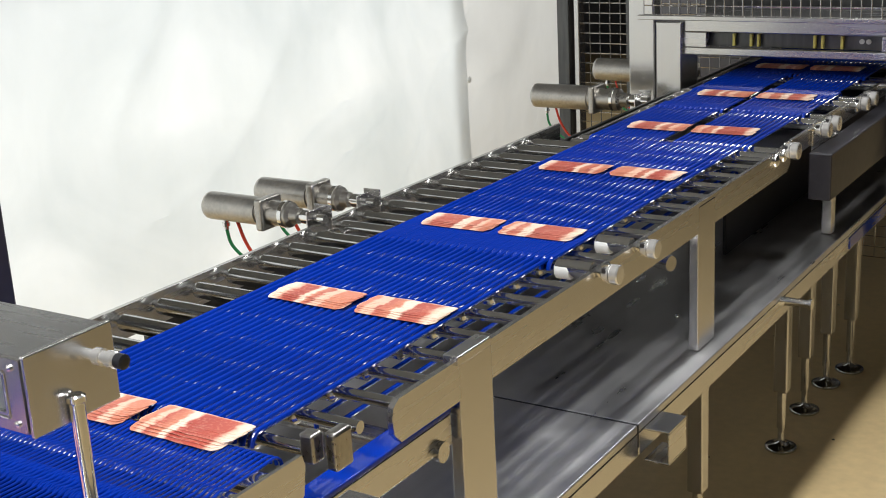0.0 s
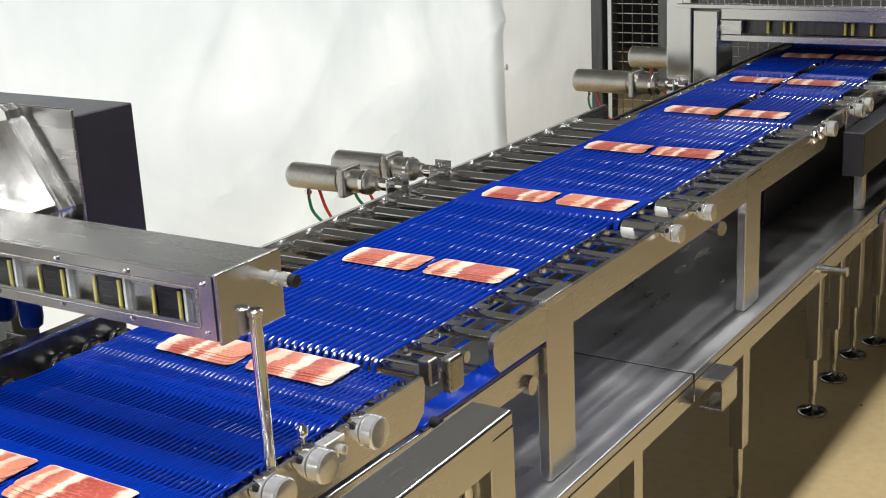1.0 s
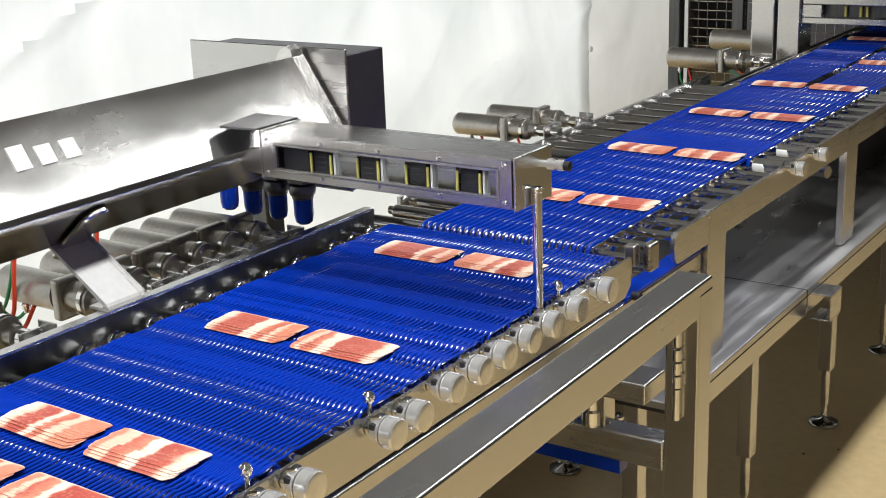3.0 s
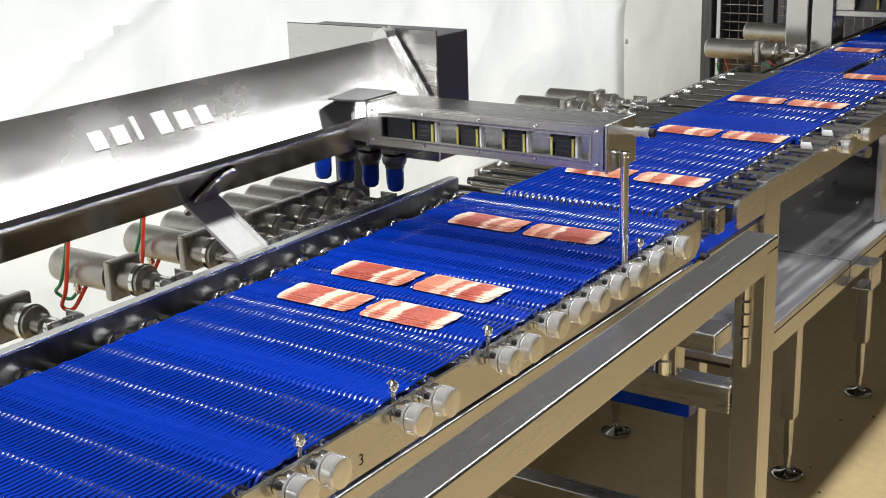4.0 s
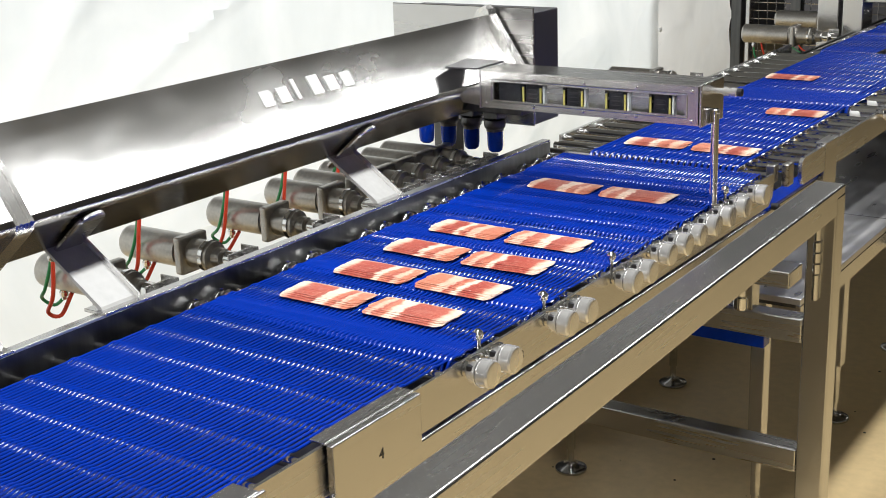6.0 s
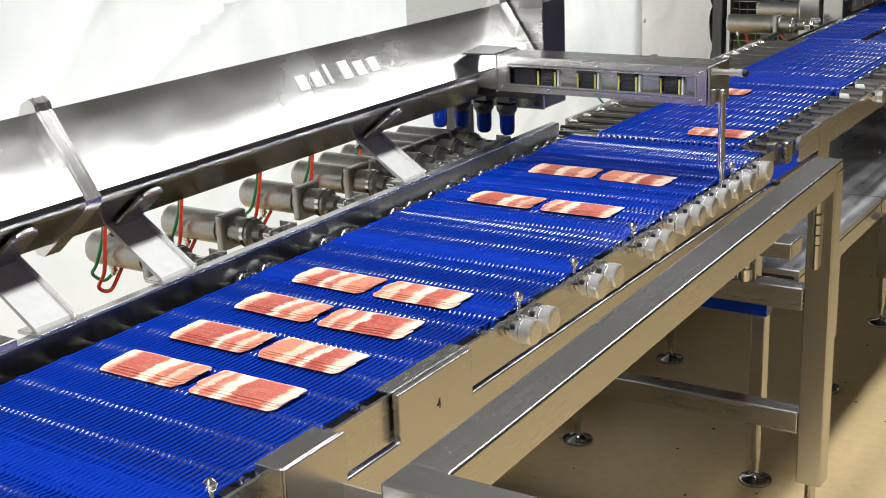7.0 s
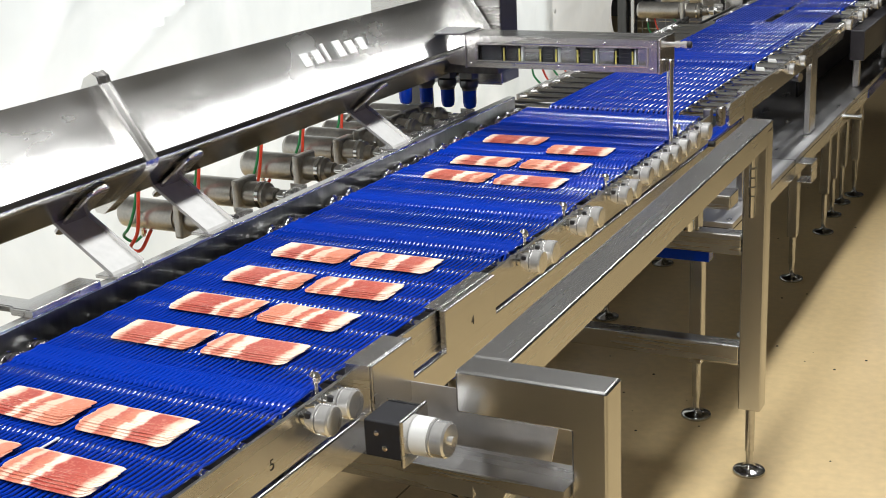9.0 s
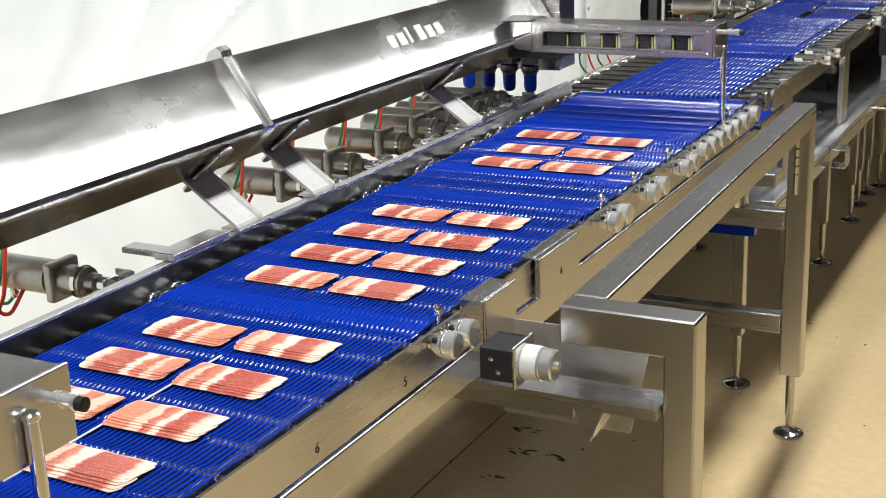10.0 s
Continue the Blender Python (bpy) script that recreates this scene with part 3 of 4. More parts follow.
def outfeed_conveyor():
    c = thing("outfeed_conveyor", "stainless steel conveyor with blue cord belts leading from the far machine", "conveyor", (-1.25, 5.2, 0.69))
    part("side_rail", box(B(), -0.985, -0.975, 4.30, 7.6, 0.985, 1.035, 0.002), STEEL, c)
    part("side_rail", box(B(), -1.53, -1.52, 4.15, 7.6, 0.985, 1.035, 0.002), STEEL, c)
    # Added here too, so that no light falls through the cords.
    part("under_sheet", box(B(), -1.519, -0.99, 4.30, 7.5, 0.985, 0.989, 0), DARK_STEEL, c, "added dark sheet under the cords to shade the tray")
    edges = [4.17, 4.62, 4.90, 5.25, 5.6, 6.2, 6.9, 7.5]
    for k, (a, b) in enumerate(zip(edges, edges[1:])):
        s = 0.0040 * (1 if k % 2 else -1)
        cord_belt(c, -1.470 + s, -1.038 + s, a - 0.03, b + 0.03, 1.05, 0.0160, 0.0050, [a + 0.1 * q for q in range(1, 7)], bump=0.0005, gap=-1.26 if a < 5.0 else None)
        roller(c, -1.53, -0.95, a + 0.01, 1.021, 0.018)
        roller(c, -1.53, -0.95, a - 0.05, 1.021, 0.018)
    for y in (4.20, 4.47, 4.56, 4.86, 4.95):
        drum_hub(c, y, 1.03, -0.975, 0.8)
    # Black plane set back: the recess's darkness is put into its colour.
    part("side_panel", box(B(), -1.17, -1.16, 4.32, 7.5, 0.692, 0.984, 0.001), BLACK_PAINT, c, "black panel standing in for the shade of the recess")
    part("drive_cover", box(B(), -0.967, -0.905, 4.42, 5.7, 0.845, 0.975, 0.004), BLACK_PAINT, c, "black cover of the drives below the rail")
    for y in (4.62, 5.4):
        part("leg", box(B(), -0.985, -0.955, y, y + 0.035, 0.692, 0.984, 0.003), STEEL_V, c)
        part("hub_plate", box(B(), -0.974, -0.968, y - 0.16, y + 0.10, 0.96, 1.048, 0.002), STEEL, c, "bearing plate on the rail")
    return c


def drum_motor(at, length=0.28, r=0.030, hung=False, reach=0.07):
    """A finned-free stainless drum motor lying across, shaft towards the rail."""
    x, y, z = at
    m = thing("drum_motor", "blasted stainless steel drum motor with flange and cable gland", "motor", at, "drum motors beside the conveyors")
    bm = turned(B(), (x, y, z), (1, 0, 0), [(0, r * 0.8), (0.006, r * 0.97), (0.012, r), (length * 0.52, r), (length * 0.52 + 0.001, r * 0.9), (length * 0.58, r * 0.9)], 26)
    part("housing", bm, CAST, m)
    xf = x + length * 0.55
    part("flange", box(B(), xf, xf + 0.022, y - r * 1.12, y + r * 1.12, z - r * 1.12, z + r * 1.12, 0.005), CAST, m)
    bm = turned(B(), (xf + 0.022, y, z), (1, 0, 0), [(0, r * 0.88), (length * 0.18, r * 0.88), (length * 0.2, r * 0.6), (length * 0.26, r * 0.55)], 24)
    part("gearbox", bm, CAST, m)
    bm = turned(B(), (xf + 0.022 + length * 0.26, y, z), (1, 0, 0), [(0, r * 0.35), (0.012, r * 0.35), (0.012, r * 0.5), (0.03, r * 0.5), (0.03, r * 0.3), (reach, r * 0.3)], 16)
    part("coupling", bm, CHROME, m)
    part("clamp_band", turned(B(), (xf + 0.022 + length * 0.12, y, z), (1, 0, 0), [(0, r * 0.88), (0, r * 0.95), (0.010, r * 0.95), (0.010, r * 0.88)], 24), CHROME, m)
    xb = xf + 0.05 + length * 0.24
    part("bracket", box(B(), xb, xb + 0.045, y + r * 0.75, y + r * 0.75 + 0.004, z - r, z + r * 0.75, 0.001), STEEL_X, m)
    part("bracket", box(B(), xb + 0.014, xb + 0.018, y - r * 0.8, y + r * 0.75, z - r, z + r * 0.55, 0.001), STEEL_X, m)
    part("cable_gland", turned(B(), (x + 0.05, y - 0.004, z - r + 0.004), (0, 0, -1), [(0, 0.007), (0.008, 0.007), (0.008, 0.009), (0.016, 0.009), (0.018, 0.006), (0.024, 0.005)], 10), CHROME, m)
    if hung == 1:
        e = 0.004 * math.sin(y * 37)
        part("cable", tube(B(), arc([(x + 0.085, y - 0.030, z + 0.125), (x + 0.085, y - 0.046, z + 0.05), (x + 0.070 + e, y - 0.048, z - 0.03), (x + 0.035, y - 0.035, z - 0.075), (x + 0.045 + e, y - 0.015, z - 0.085), (x + 0.075, y - 0.004, z - r - 0.002)]), 0.0042, 8), RED, m, "red cable")
        part("cable", tube(B(), arc([(x + 0.075, y - 0.025, z + 0.125), (x + 0.072, y - 0.042, z + 0.04), (x + 0.050 - e, y - 0.044, z - 0.02), (x + 0.015, y - 0.03, z - 0.05), (x + 0.03 - e, y - 0.012, z - 0.068), (x + 0.05, y - 0.004, z - r - 0.016)]), 0.0036, 8), GREEN, m, "green cable")
    elif not hung:
        part("cable", tube(B(), arc([(x + 0.05, y - 0.004, z - r - 0.018), (x + 0.055, y + 0.004, z - r - 0.06), (x + 0.085, y + 0.02, z - r - 0.10), (x + 0.13, y + 0.02, z - r - 0.125)]), 0.004, 8), GREEN, m, "green cable")
        part("cable", tube(B(), arc([(x + 0.085, y - 0.004, z - r + 0.002), (x + 0.098, y + 0.004, z - r - 0.05), (x + 0.13, y + 0.012, z - r - 0.10), (x + 0.18, y + 0.02, z - r - 0.13)]), 0.004, 8), RED, m, "red cable")
    return m


# ---------------------------------------------------------------- hood over the motors
def hood():
    h = thing("motor_hood", "long folded stainless steel cover hood reflecting the lamps", "cover", (-1.65, 0, 1.25))
    nose = [(-1.599, 1.271), (-1.596, 1.262), (-1.600, 1.253), (-1.612, 1.243), (-1.694, 1.174), (-1.700, 1.172), (-1.704, 1.173), (-1.616, 1.247), (-1.602, 1.260), (-1.604, 1.271)]
    line = [(-1.706, 1.398), (-1.703, 1.405), (-1.699, 1.404), (-1.692, 1.388), (-1.680, 1.366), (-1.655, 1.327), (-1.630, 1.294), (-1.606, 1.269)]
    back = [(x - 0.004, z - 0.001) for x, z in line][::-1]
    for y0, y1 in ((-3.0, 0.556), (0.564, 2.145)):
        part("cover_sheet", prism(B(), line + back, "y", y0, y1), SHEET, h, "folded sheet with a bright slanted face")
        part("nose", prism(B(), nose, "y", y0, y1), NOSE, h, "sheet folded back under the nose, shade put into its colour")
    for y in (0.56, 2.13, -1.2):
        out = [(-1.735, 1.395), (-1.722, 1.420), (-1.702, 1.430), (-1.690, 1.422), (-1.686, 1.408), (-1.590, 1.264), (-1.594, 1.250), (-1.606, 1.238), (-1.715, 1.148), (-1.735, 1.150), (-1.738, 1.165), (-1.625, 1.262), (-1.72, 1.39)]
        part("joint_plate", prism(B(), out, "y", y - 0.018, y + 0.018), SHEET, h, "bent plate over the joint of two sheets")
        for rib in (-0.010, 0.010):
            part("joint_rib", prism(B(), [(u + 0.0025, v + 0.002) for u, v in out], "y", y + rib - 0.002, y + rib + 0.002), SHEET, h)
    for y in (0.425, 0.712, 1.488, -0.36):
        bm = B()
        a0, a1 = Vector((-1.600, 0, 1.247)), Vector((-1.700, 0, 1.164))
        d = (a1 - a0).normalized()
        nrm = Vector((-d.z, 0, d.x)) * -1
        if nrm.x < 0:
            nrm = -nrm
        rings = []
        for off, wid in ((0.001, 0.030), (0.006, 0.030), (0.0085, 0.027)):
            ring = []
            for k in range(20):
                ang = math.tau * k / 20
                u = math.cos(ang) * wid
                base = a0 + d * (0.030 if math.sin(ang) > 0 else (a1 - a0).length)
                p = base - d * math.sin(ang) * wid + nrm * off
                ring.append(bm.verts.new((p.x, y + u, p.z)))
            rings.append(ring)
        for r0, r1 in zip(rings, rings[1:]):
            for k in range(20):
                bm.faces.new((r0[k], r0[(k + 1) % 20], r1[(k + 1) % 20], r1[k]))
        bm.faces.new(rings[0][::-1])
        bm.faces.new(rings[-1])
        part("clamp", bm, STEEL, h, "rounded strap clamp under the nose")
        bm = B()
        prism(bm, [(-1.702, 1.178), (-1.698, 1.182), (-1.566, 1.092), (-1.562, 1.086), (-1.566, 1.082)], "y", y - 0.042, y + 0.034)
        bracket = part("bracket", bm, DULL, h, "slanted flat bracket down to the rail")
        # Same bracket steel; the glint on its edge is put into a brighter material.
        bm = prism(B(), [(-1.702, 1.168), (-1.692, 1.188), (-1.556, 1.096), (-1.562, 1.080)], "y", y + 0.034, y + 0.038)
        part("edge", bm, CAP, bracket, "folded edge, its glint put in by a brighter steel")
        part("bracket_foot", box(B(), -1.60, -1.545, y - 0.05, y + 0.05, 1.0812, 1.087, 0.001), STEEL, h)
    # raised maker's mark as plain bars
    for k, (low, tall) in enumerate(((0, 0.8), (0, 0.8), (0, 1.0), (0.0, 1.05), (0, 0.8), (0, 0.8))):
        yy = 1.475 - 0.052 * k
        bm = B()
        p0, p1 = Vector((-1.656, 0, 1.3285)), Vector((-1.680, 0, 1.366))
        p1 = p0 + (p1 - p0) * tall
        up = Vector((0.84, 0, 0.54)) * 0.0015
        prism(bm, [((p0 + up * 0.4).x, (p0 + up * 0.4).z), ((p0 + up * 1.4).x, (p0 + up * 1.4).z), ((p1 + up * 1.4).x, (p1 + up * 1.4).z), ((p1 + up * 0.4).x, (p1 + up * 0.4).z)], "y", yy, yy + (0.011 if k == 3 else 0.033))
        part("mark", bm, WHITE_PL, h, "plain white bar of a printed mark")
    return h


def control_cabinet():
    c = thing("control_cabinet", "slim steel cabinet with a black end face behind the hood", "cabinet", (-1.8, 2.23, 1.1))
    part("front", box(B(), -2.022, -1.582, 2.157, 2.163, 1.12, 1.424, 0.002), STEEL_X, c, "brushed steel front")
    part("body", box(B(), -2.015, -1.588, 2.1635, 2.297, 1.12, 1.410, 0.003), BLACK_PAINT, c, "black painted body")
    part("post", box(B(), -1.93, -1.87, 2.20, 2.26, 0.0, 1.1195, 0.003), DARK_STEEL, c)
    j = thing("junction_box", "flat dark junction box under the sensor housing", "box", (-1.64, 2.02, 1.185))
    part("body", box(B(), -1.80, -1.50, 1.955, 2.13, 1.190, 1.226, 0.003), DARK_STEEL, j)
    return c


def air_filters():
    for k in range(4):
        x, y = -1.652 - 0.076 * k, 2.075 + 0.006 * k
        f = thing("air_filter", "compressed air filter with a blue bowl", "filter", (x, y, 1.063), "blue air filters under the hood")
        part("head", box(B(), x - 0.022, x + 0.022, y - 0.022, y + 0.022, 1.150, 1.184, 0.004), DARK_STEEL, f)
        part("collar", turned(B(), (x, y, 1.118), (0, 0, 1), [(0, 0.0225), (0.006, 0.023), (0.010, 0.027), (0.020, 0.029), (0.030, 0.027), (0.032, 0.024)], 18), DARK_STEEL, f)
        part("bowl", turned(B(), (x, y, 1.063), (0, 0, 1), [(0, 0.012), (0.005, 0.018), (0.018, 0.0205), (0.055, 0.021)], 18), BLUE, f, "blue bowl")


# ---------------------------------------------------------------- optical gate
def optical_gate(y, s=1, rod_at=0.045, drop=0.0):
    """A steel housing across the belt with a row of readers behind a pane; drop lowers the housing."""
    g = thing("optical_gate", "brushed steel sensor housing across the belt with a row of readers", "sensor", (-1.25, y, 1.05))
    z0, z1, t, deep = 1.232 - drop, 1.318 - drop, 0.004, 0.115

    def bx(x0, x1, d0, d1, a, c, bev=0.001):
        lo, hi = sorted((y + s * d0, y + s * d1))
        return box(B(), x0, x1, lo, hi, a, c, bev)

    shell = [(0, z1), (deep, z1), (deep, z0), (0, z0), (0, z0 + t), (deep - t, z0 + t), (deep - t, z1 - t), (0, z1 - t)]
    part("housing", prism(B(), [(y + s * d, z) for d, z in shell], "x", -1.5355, -0.9905), STEEL_X, g, "folded steel channel")
    part("end_plate", bx(-0.9902, -0.984, -0.003, deep + 0.003, z0 - 0.003, z1 + 0.003, 0.002), STEEL, g)
    part("end_plate", bx(-1.5415, -1.5358, -0.003, deep + 0.003, z0 - 0.003, z1 + 0.003, 0.002), STEEL, g)
    a, c = z0 + 0.021, z1 - 0.023
    frame_out, frame_in = [(-1.533, z0 + 0.002), (-0.992, z0 + 0.002), (-0.992, z1 - 0.002), (-1.533, z1 - 0.002)], [(-1.500, a), (-1.022, a), (-1.022, c), (-1.500, c)]
    bm = B()
    rings = []
    for d in (0.0, -0.004):
        rings.append(([bm.verts.new((x, y + s * d, z)) for x, z in frame_out], [bm.verts.new((x, y + s * d, z)) for x, z in frame_in]))
    for k in range(4):
        n = (k + 1) % 4
        for o, i in rings:
            bm.faces.new((o[k], o[n], i[n], i[k]))
        for side in (0, 1):
            bm.faces.new((rings[0][side][k], rings[0][side][n], rings[1][side][n], rings[1][side][k]))
    part("window_frame", bm, STEEL_X, g, "flat steel window frame")
    for k in range(5):
        for z in (z0 + 0.011, z1 - 0.012):
            part("screw", turned(B(), (-1.522 + k * 0.129, y - s * 0.004, z), (0, -s, 0), [(0, 0.0038), (0.002, 0.0038), (0.003, 0.002)], 10), CHROME, g)
    pane = part("pane", bx(-1.4995, -1.0225, 0.001, 0.0025, a, c, 0), GLASS, g, "clear pane")
    pane.visible_shadow = False
    part("reader", bx(-1.495, -1.435, 0.012, 0.05, a - 0.008, c + 0.004, 0.002), BLACK, g, "black reader module")
    for k in range(4):
        x = -1.430 + k * 0.1065
        reader = part("reader", bx(x + 0.008, x + 0.044, 0.012, 0.05, a - 0.008, c + 0.004, 0.002), BLACK, g, "black reader module")
        part("cheek", bx(x, x + 0.0045, 0.009, 0.013, a - 0.012, c - 0.010), YELLOW, reader, "yellow cheek")
        part("cheek", bx(x + 0.0455, x + 0.050, 0.009, 0.013, a - 0.012, c - 0.010), YELLOW, reader, "yellow cheek")
        for row in range(3):
            zz = a + 0.006 + 0.010 * row
            part("terminal", bx(x + 0.016, x + 0.036, 0.0108, 0.0118, zz, zz + 0.0015, 0), DARK_STEEL, reader)
        part("bracket", bx(x + 0.056, x + 0.100, 0.022, 0.026, a - 0.012, c - 0.004), STEEL_X, g)
        part("spacer", bx(x + 0.051, x + 0.056, 0.014, 0.026, a - 0.012, c - 0.006), WHITE_PL, g)
    part("cable_gland", turned(B(), (-0.984, y + s * 0.078, z1 - 0.022), (1, 0, 0), [(0, 0.0065), (0.016, 0.0065), (0.016, 0.010), (0.026, 0.010), (0.026, 0.0075), (0.034, 0.0075), (0.034, 0.0095), (0.044, 0.0095), (0.048, 0.006)], 14), CAP, g)
    part("upright_rod", turned(B(), (-0.974, y + rod_at, 1.035), (0, 0, 1), [(0, 0.0085), (0.218, 0.0085), (0.220, 0.0105), (0.226, 0.0105), (0.228, 0.008)], 18), CHROME, g, "polished upright rod")
    part("arm", prism(B(), [(-1.5418, z1 - 0.034), (-1.572, z1 - 0.042), (-1.602, z0 + 0.022), (-1.590, z0 + 0.006), (-1.5418, z0 + 0.002)], "y", y + s * 0.004, y + s * 0.10), STEEL, g, "folded steel arm to the hood")
    for z in (a - 0.005, c + 0.005):
        part("window_bead", rod(B(), (-1.504, y - s * 0.0045, z), (-1.018, y - s * 0.0045, z), 0.0016, 8), STEEL_X, g)
    for xx in (-1.505, -1.017):
        part("window_bead", rod(B(), (xx, y - s * 0.0045, a - 0.004), (xx, y - s * 0.0045, c + 0.004), 0.0016, 8), STEEL_X, g)
    part("cable_plug", turned(B(), (-0.937, y + s * 0.078, z1 - 0.022), (1, 0, 0), [(0, 0.0085), (0.010, 0.0085), (0.011, 0.005)], 14), BLACK, g, "black plug")
    part("visor", prism(B(), [(-1.652, y + s * 0.118), (-1.628, y - s * 0.012), (-1.545, y - s * 0.003), (-1.545, y + s * 0.118)], "z", z1 + 0.001, z1 + 0.005), BLACK_PAINT, g, "flat dark cover plate")
    return g


# ---------------------------------------------------------------- guard frame
def guard_frame():
    g = thing("guard_frame", "welded square tube stainless steel guard frame beside the conveyor", "frame", (-0.8, 1.2, 0))
    bm = prism(B(), [(-0.801, 0.3247), (-0.735, 0.3247), (-0.767, 2.150), (-0.835, 2.150)], "z", 0.995, 1.060)
    bmesh.ops.bevel(bm, geom=list(bm.edges), offset=0.004, segments=3, affect="EDGES", profile=0.5)
    part("top_rail", bm, STEEL, g, "long square tube")
    bm = prism(B(), [(-0.801, 1.0594), (-0.558, 1.0594), (-0.558, 0.08), (-0.614, 0.08), (-0.614, 0.990), (-0.801, 0.990)], "y", 0.2625, 0.3245)
    bmesh.ops.bevel(bm, geom=list(bm.edges), offset=0.004, segments=3, affect="EDGES", profile=0.5)
    part("end_frame", bm, STEEL_V, g, "welded square tube end piece")
    part("post", box(B(), -0.831, -0.7655, 2.089, 2.1495, 0.21, 1.04, 0.004), STEEL_V, g, "square tube upright")
    part("cross_beam", box(B(), -1.75, -0.8325, 2.092, 2.146, 0.345, 0.405, 0.004), STEEL_X, g)
    part("cross_beam", box(B(), -1.75, -0.8325, 2.092, 2.146, 0.678, 0.738, 0.004), STEEL_X, g)
    part("post", box(B(), -1.81, -1.7505, 2.088, 2.149, 0.21, 0.9948, 0.004), STEEL_V, g)
    for x, y in ((-0.80, 2.118), (-1.78, 2.118), (-0.587, 0.293)):
        part("foot", levelling_foot(x, y, 0.215), FOOT, g, "polished round levelling foot")
    # hinge on the far post
    bm = B()
    for k in range(3):
        turned(bm, (-0.803, 2.080, 0.86 + 0.026 * k), (0, 0, 1), [(0, 0.007), (0.001, 0.009), (0.022, 0.009), (0.023, 0.007)], 14)
    turned(bm, (-0.803, 2.080, 0.795), (0, 0, 1), [(0, 0.004), (0.002, 0.0075), (0.062, 0.0075)], 14)
    turned(bm, (-0.803, 2.080, 0.94), (0, 0, 1), [(0, 0.008), (0.04, 0.008), (0.042, 0.005)], 14)
    part("hinge", bm, CHROME, g, "lift-off steel hinge")
    # stop block with knob on the upper cross beam
    part("stop_block", box(B(), -1.02, -0.86, 2.07, 2.16, 0.815, 0.855, 0.003), STEEL_X, g)
    part("knob", turned(B(), (-0.985, 2.10, 0.738), (0, 0, 1), [(0, 0.018), (0.004, 0.02), (0.03, 0.02), (0.034, 0.014), (0.077, 0.014)], 18), CHROME, g)
    # lower motor shelf at the near end
    bm = prism(B(), [(-1.06, 0.905), (-0.616, 0.905), (-0.616, 0.885), (-0.71, 0.885), (-0.735, 0.825), (-0.765, 0.885), (-0.765, 0.865), (-1.06, 0.865)], "y", 0.235, 0.318)
    part("shelf", bm, STEEL_X, g, "folded steel shelf with a pointed lug")
    part("gusset", prism(B(), [(-0.95, 0.80), (-0.70, 0.80), (-0.66, 0.989), (-0.95, 0.989)], "y", 0.345, 0.348), TRAY, g)
    return g


def levelling_foot(x, y, top, r=0.045):
    bm = B()
    turned(bm, (x, y, 0), (0, 0, 1), [(0, r * 1.02), (0.002, r * 1.06), (0.007, r * 1.06), (0.0095, r * 1.03), (0.011, r * 0.97), (0.013, r * 0.8), (0.016, r * 0.55), (0.019, r * 0.4), (0.024, 0.013), (0.03, 0.010), (0.07, 0.010), (0.07, 0.0135), (top - 0.002, 0.0135)], 32)
    return bm


def stop_motor():
    m = thing("stop_motor", "black servo motor with a white collar and steel end cap", "motor", (-0.88, 0.2, 0.95))
    part("body", box(B(), -0.908, -0.845, 0.165, 0.237, 0.944, 1.004, 0.003), BLACK, m)
    part("rim", box(B(), -0.9075, -0.846, 0.238, 0.240, 0.998, 1.006, 0.0005), CHROME, m)
    for bx_, bz in ((-0.885, 0.985), (-0.872, 0.962)):
        part("screw", turned(B(), (bx_, 0.165, bz), (0, -1, 0), [(0, 0.0045), (0.003, 0.0045), (0.004, 0.002)], 10), CHROME, m)
    part("face_plate", box(B(), -0.8448, -0.838, 0.160, 0.242, 0.935, 1.013, 0.003), STEEL_X, m)
    part("collar", turned(B(), (-0.838, 0.201, 0.974), (1, 0, 0), [(0, 0.028), (0.002, 0.030), (0.030, 0.030)], 26), WHITE_PL, m, "white ring")
    part("end_cap", turned(B(), (-0.808, 0.201, 0.974), (1, 0, 0), [(0, 0.029), (0.004, 0.0295), (0.005, 0.028), (0.024, 0.028), (0.027, 0.025), (0.028, 0.007), (0.033, 0.007)], 26), CAP, m, "turned steel cap")
    h = thing("holder_box", "folded steel holder clamped over the conveyor rail", "holder", (-0.93, 0.27, 1.0))
    part("plate", box(B(), -0.930, -0.924, 0.228, 0.357, 0.955, 1.062, 0.002), STEEL, h)
    part("side_plate", box(B(), -0.975, -0.9303, 0.228, 0.234, 0.965, 1.061, 0.0015), STEEL_X, h)
    part("clip", box(B(), -0.975, -0.9303, 0.234, 0.352, 1.055, 1.061, 0.0015), STEEL_X, h)
    return m


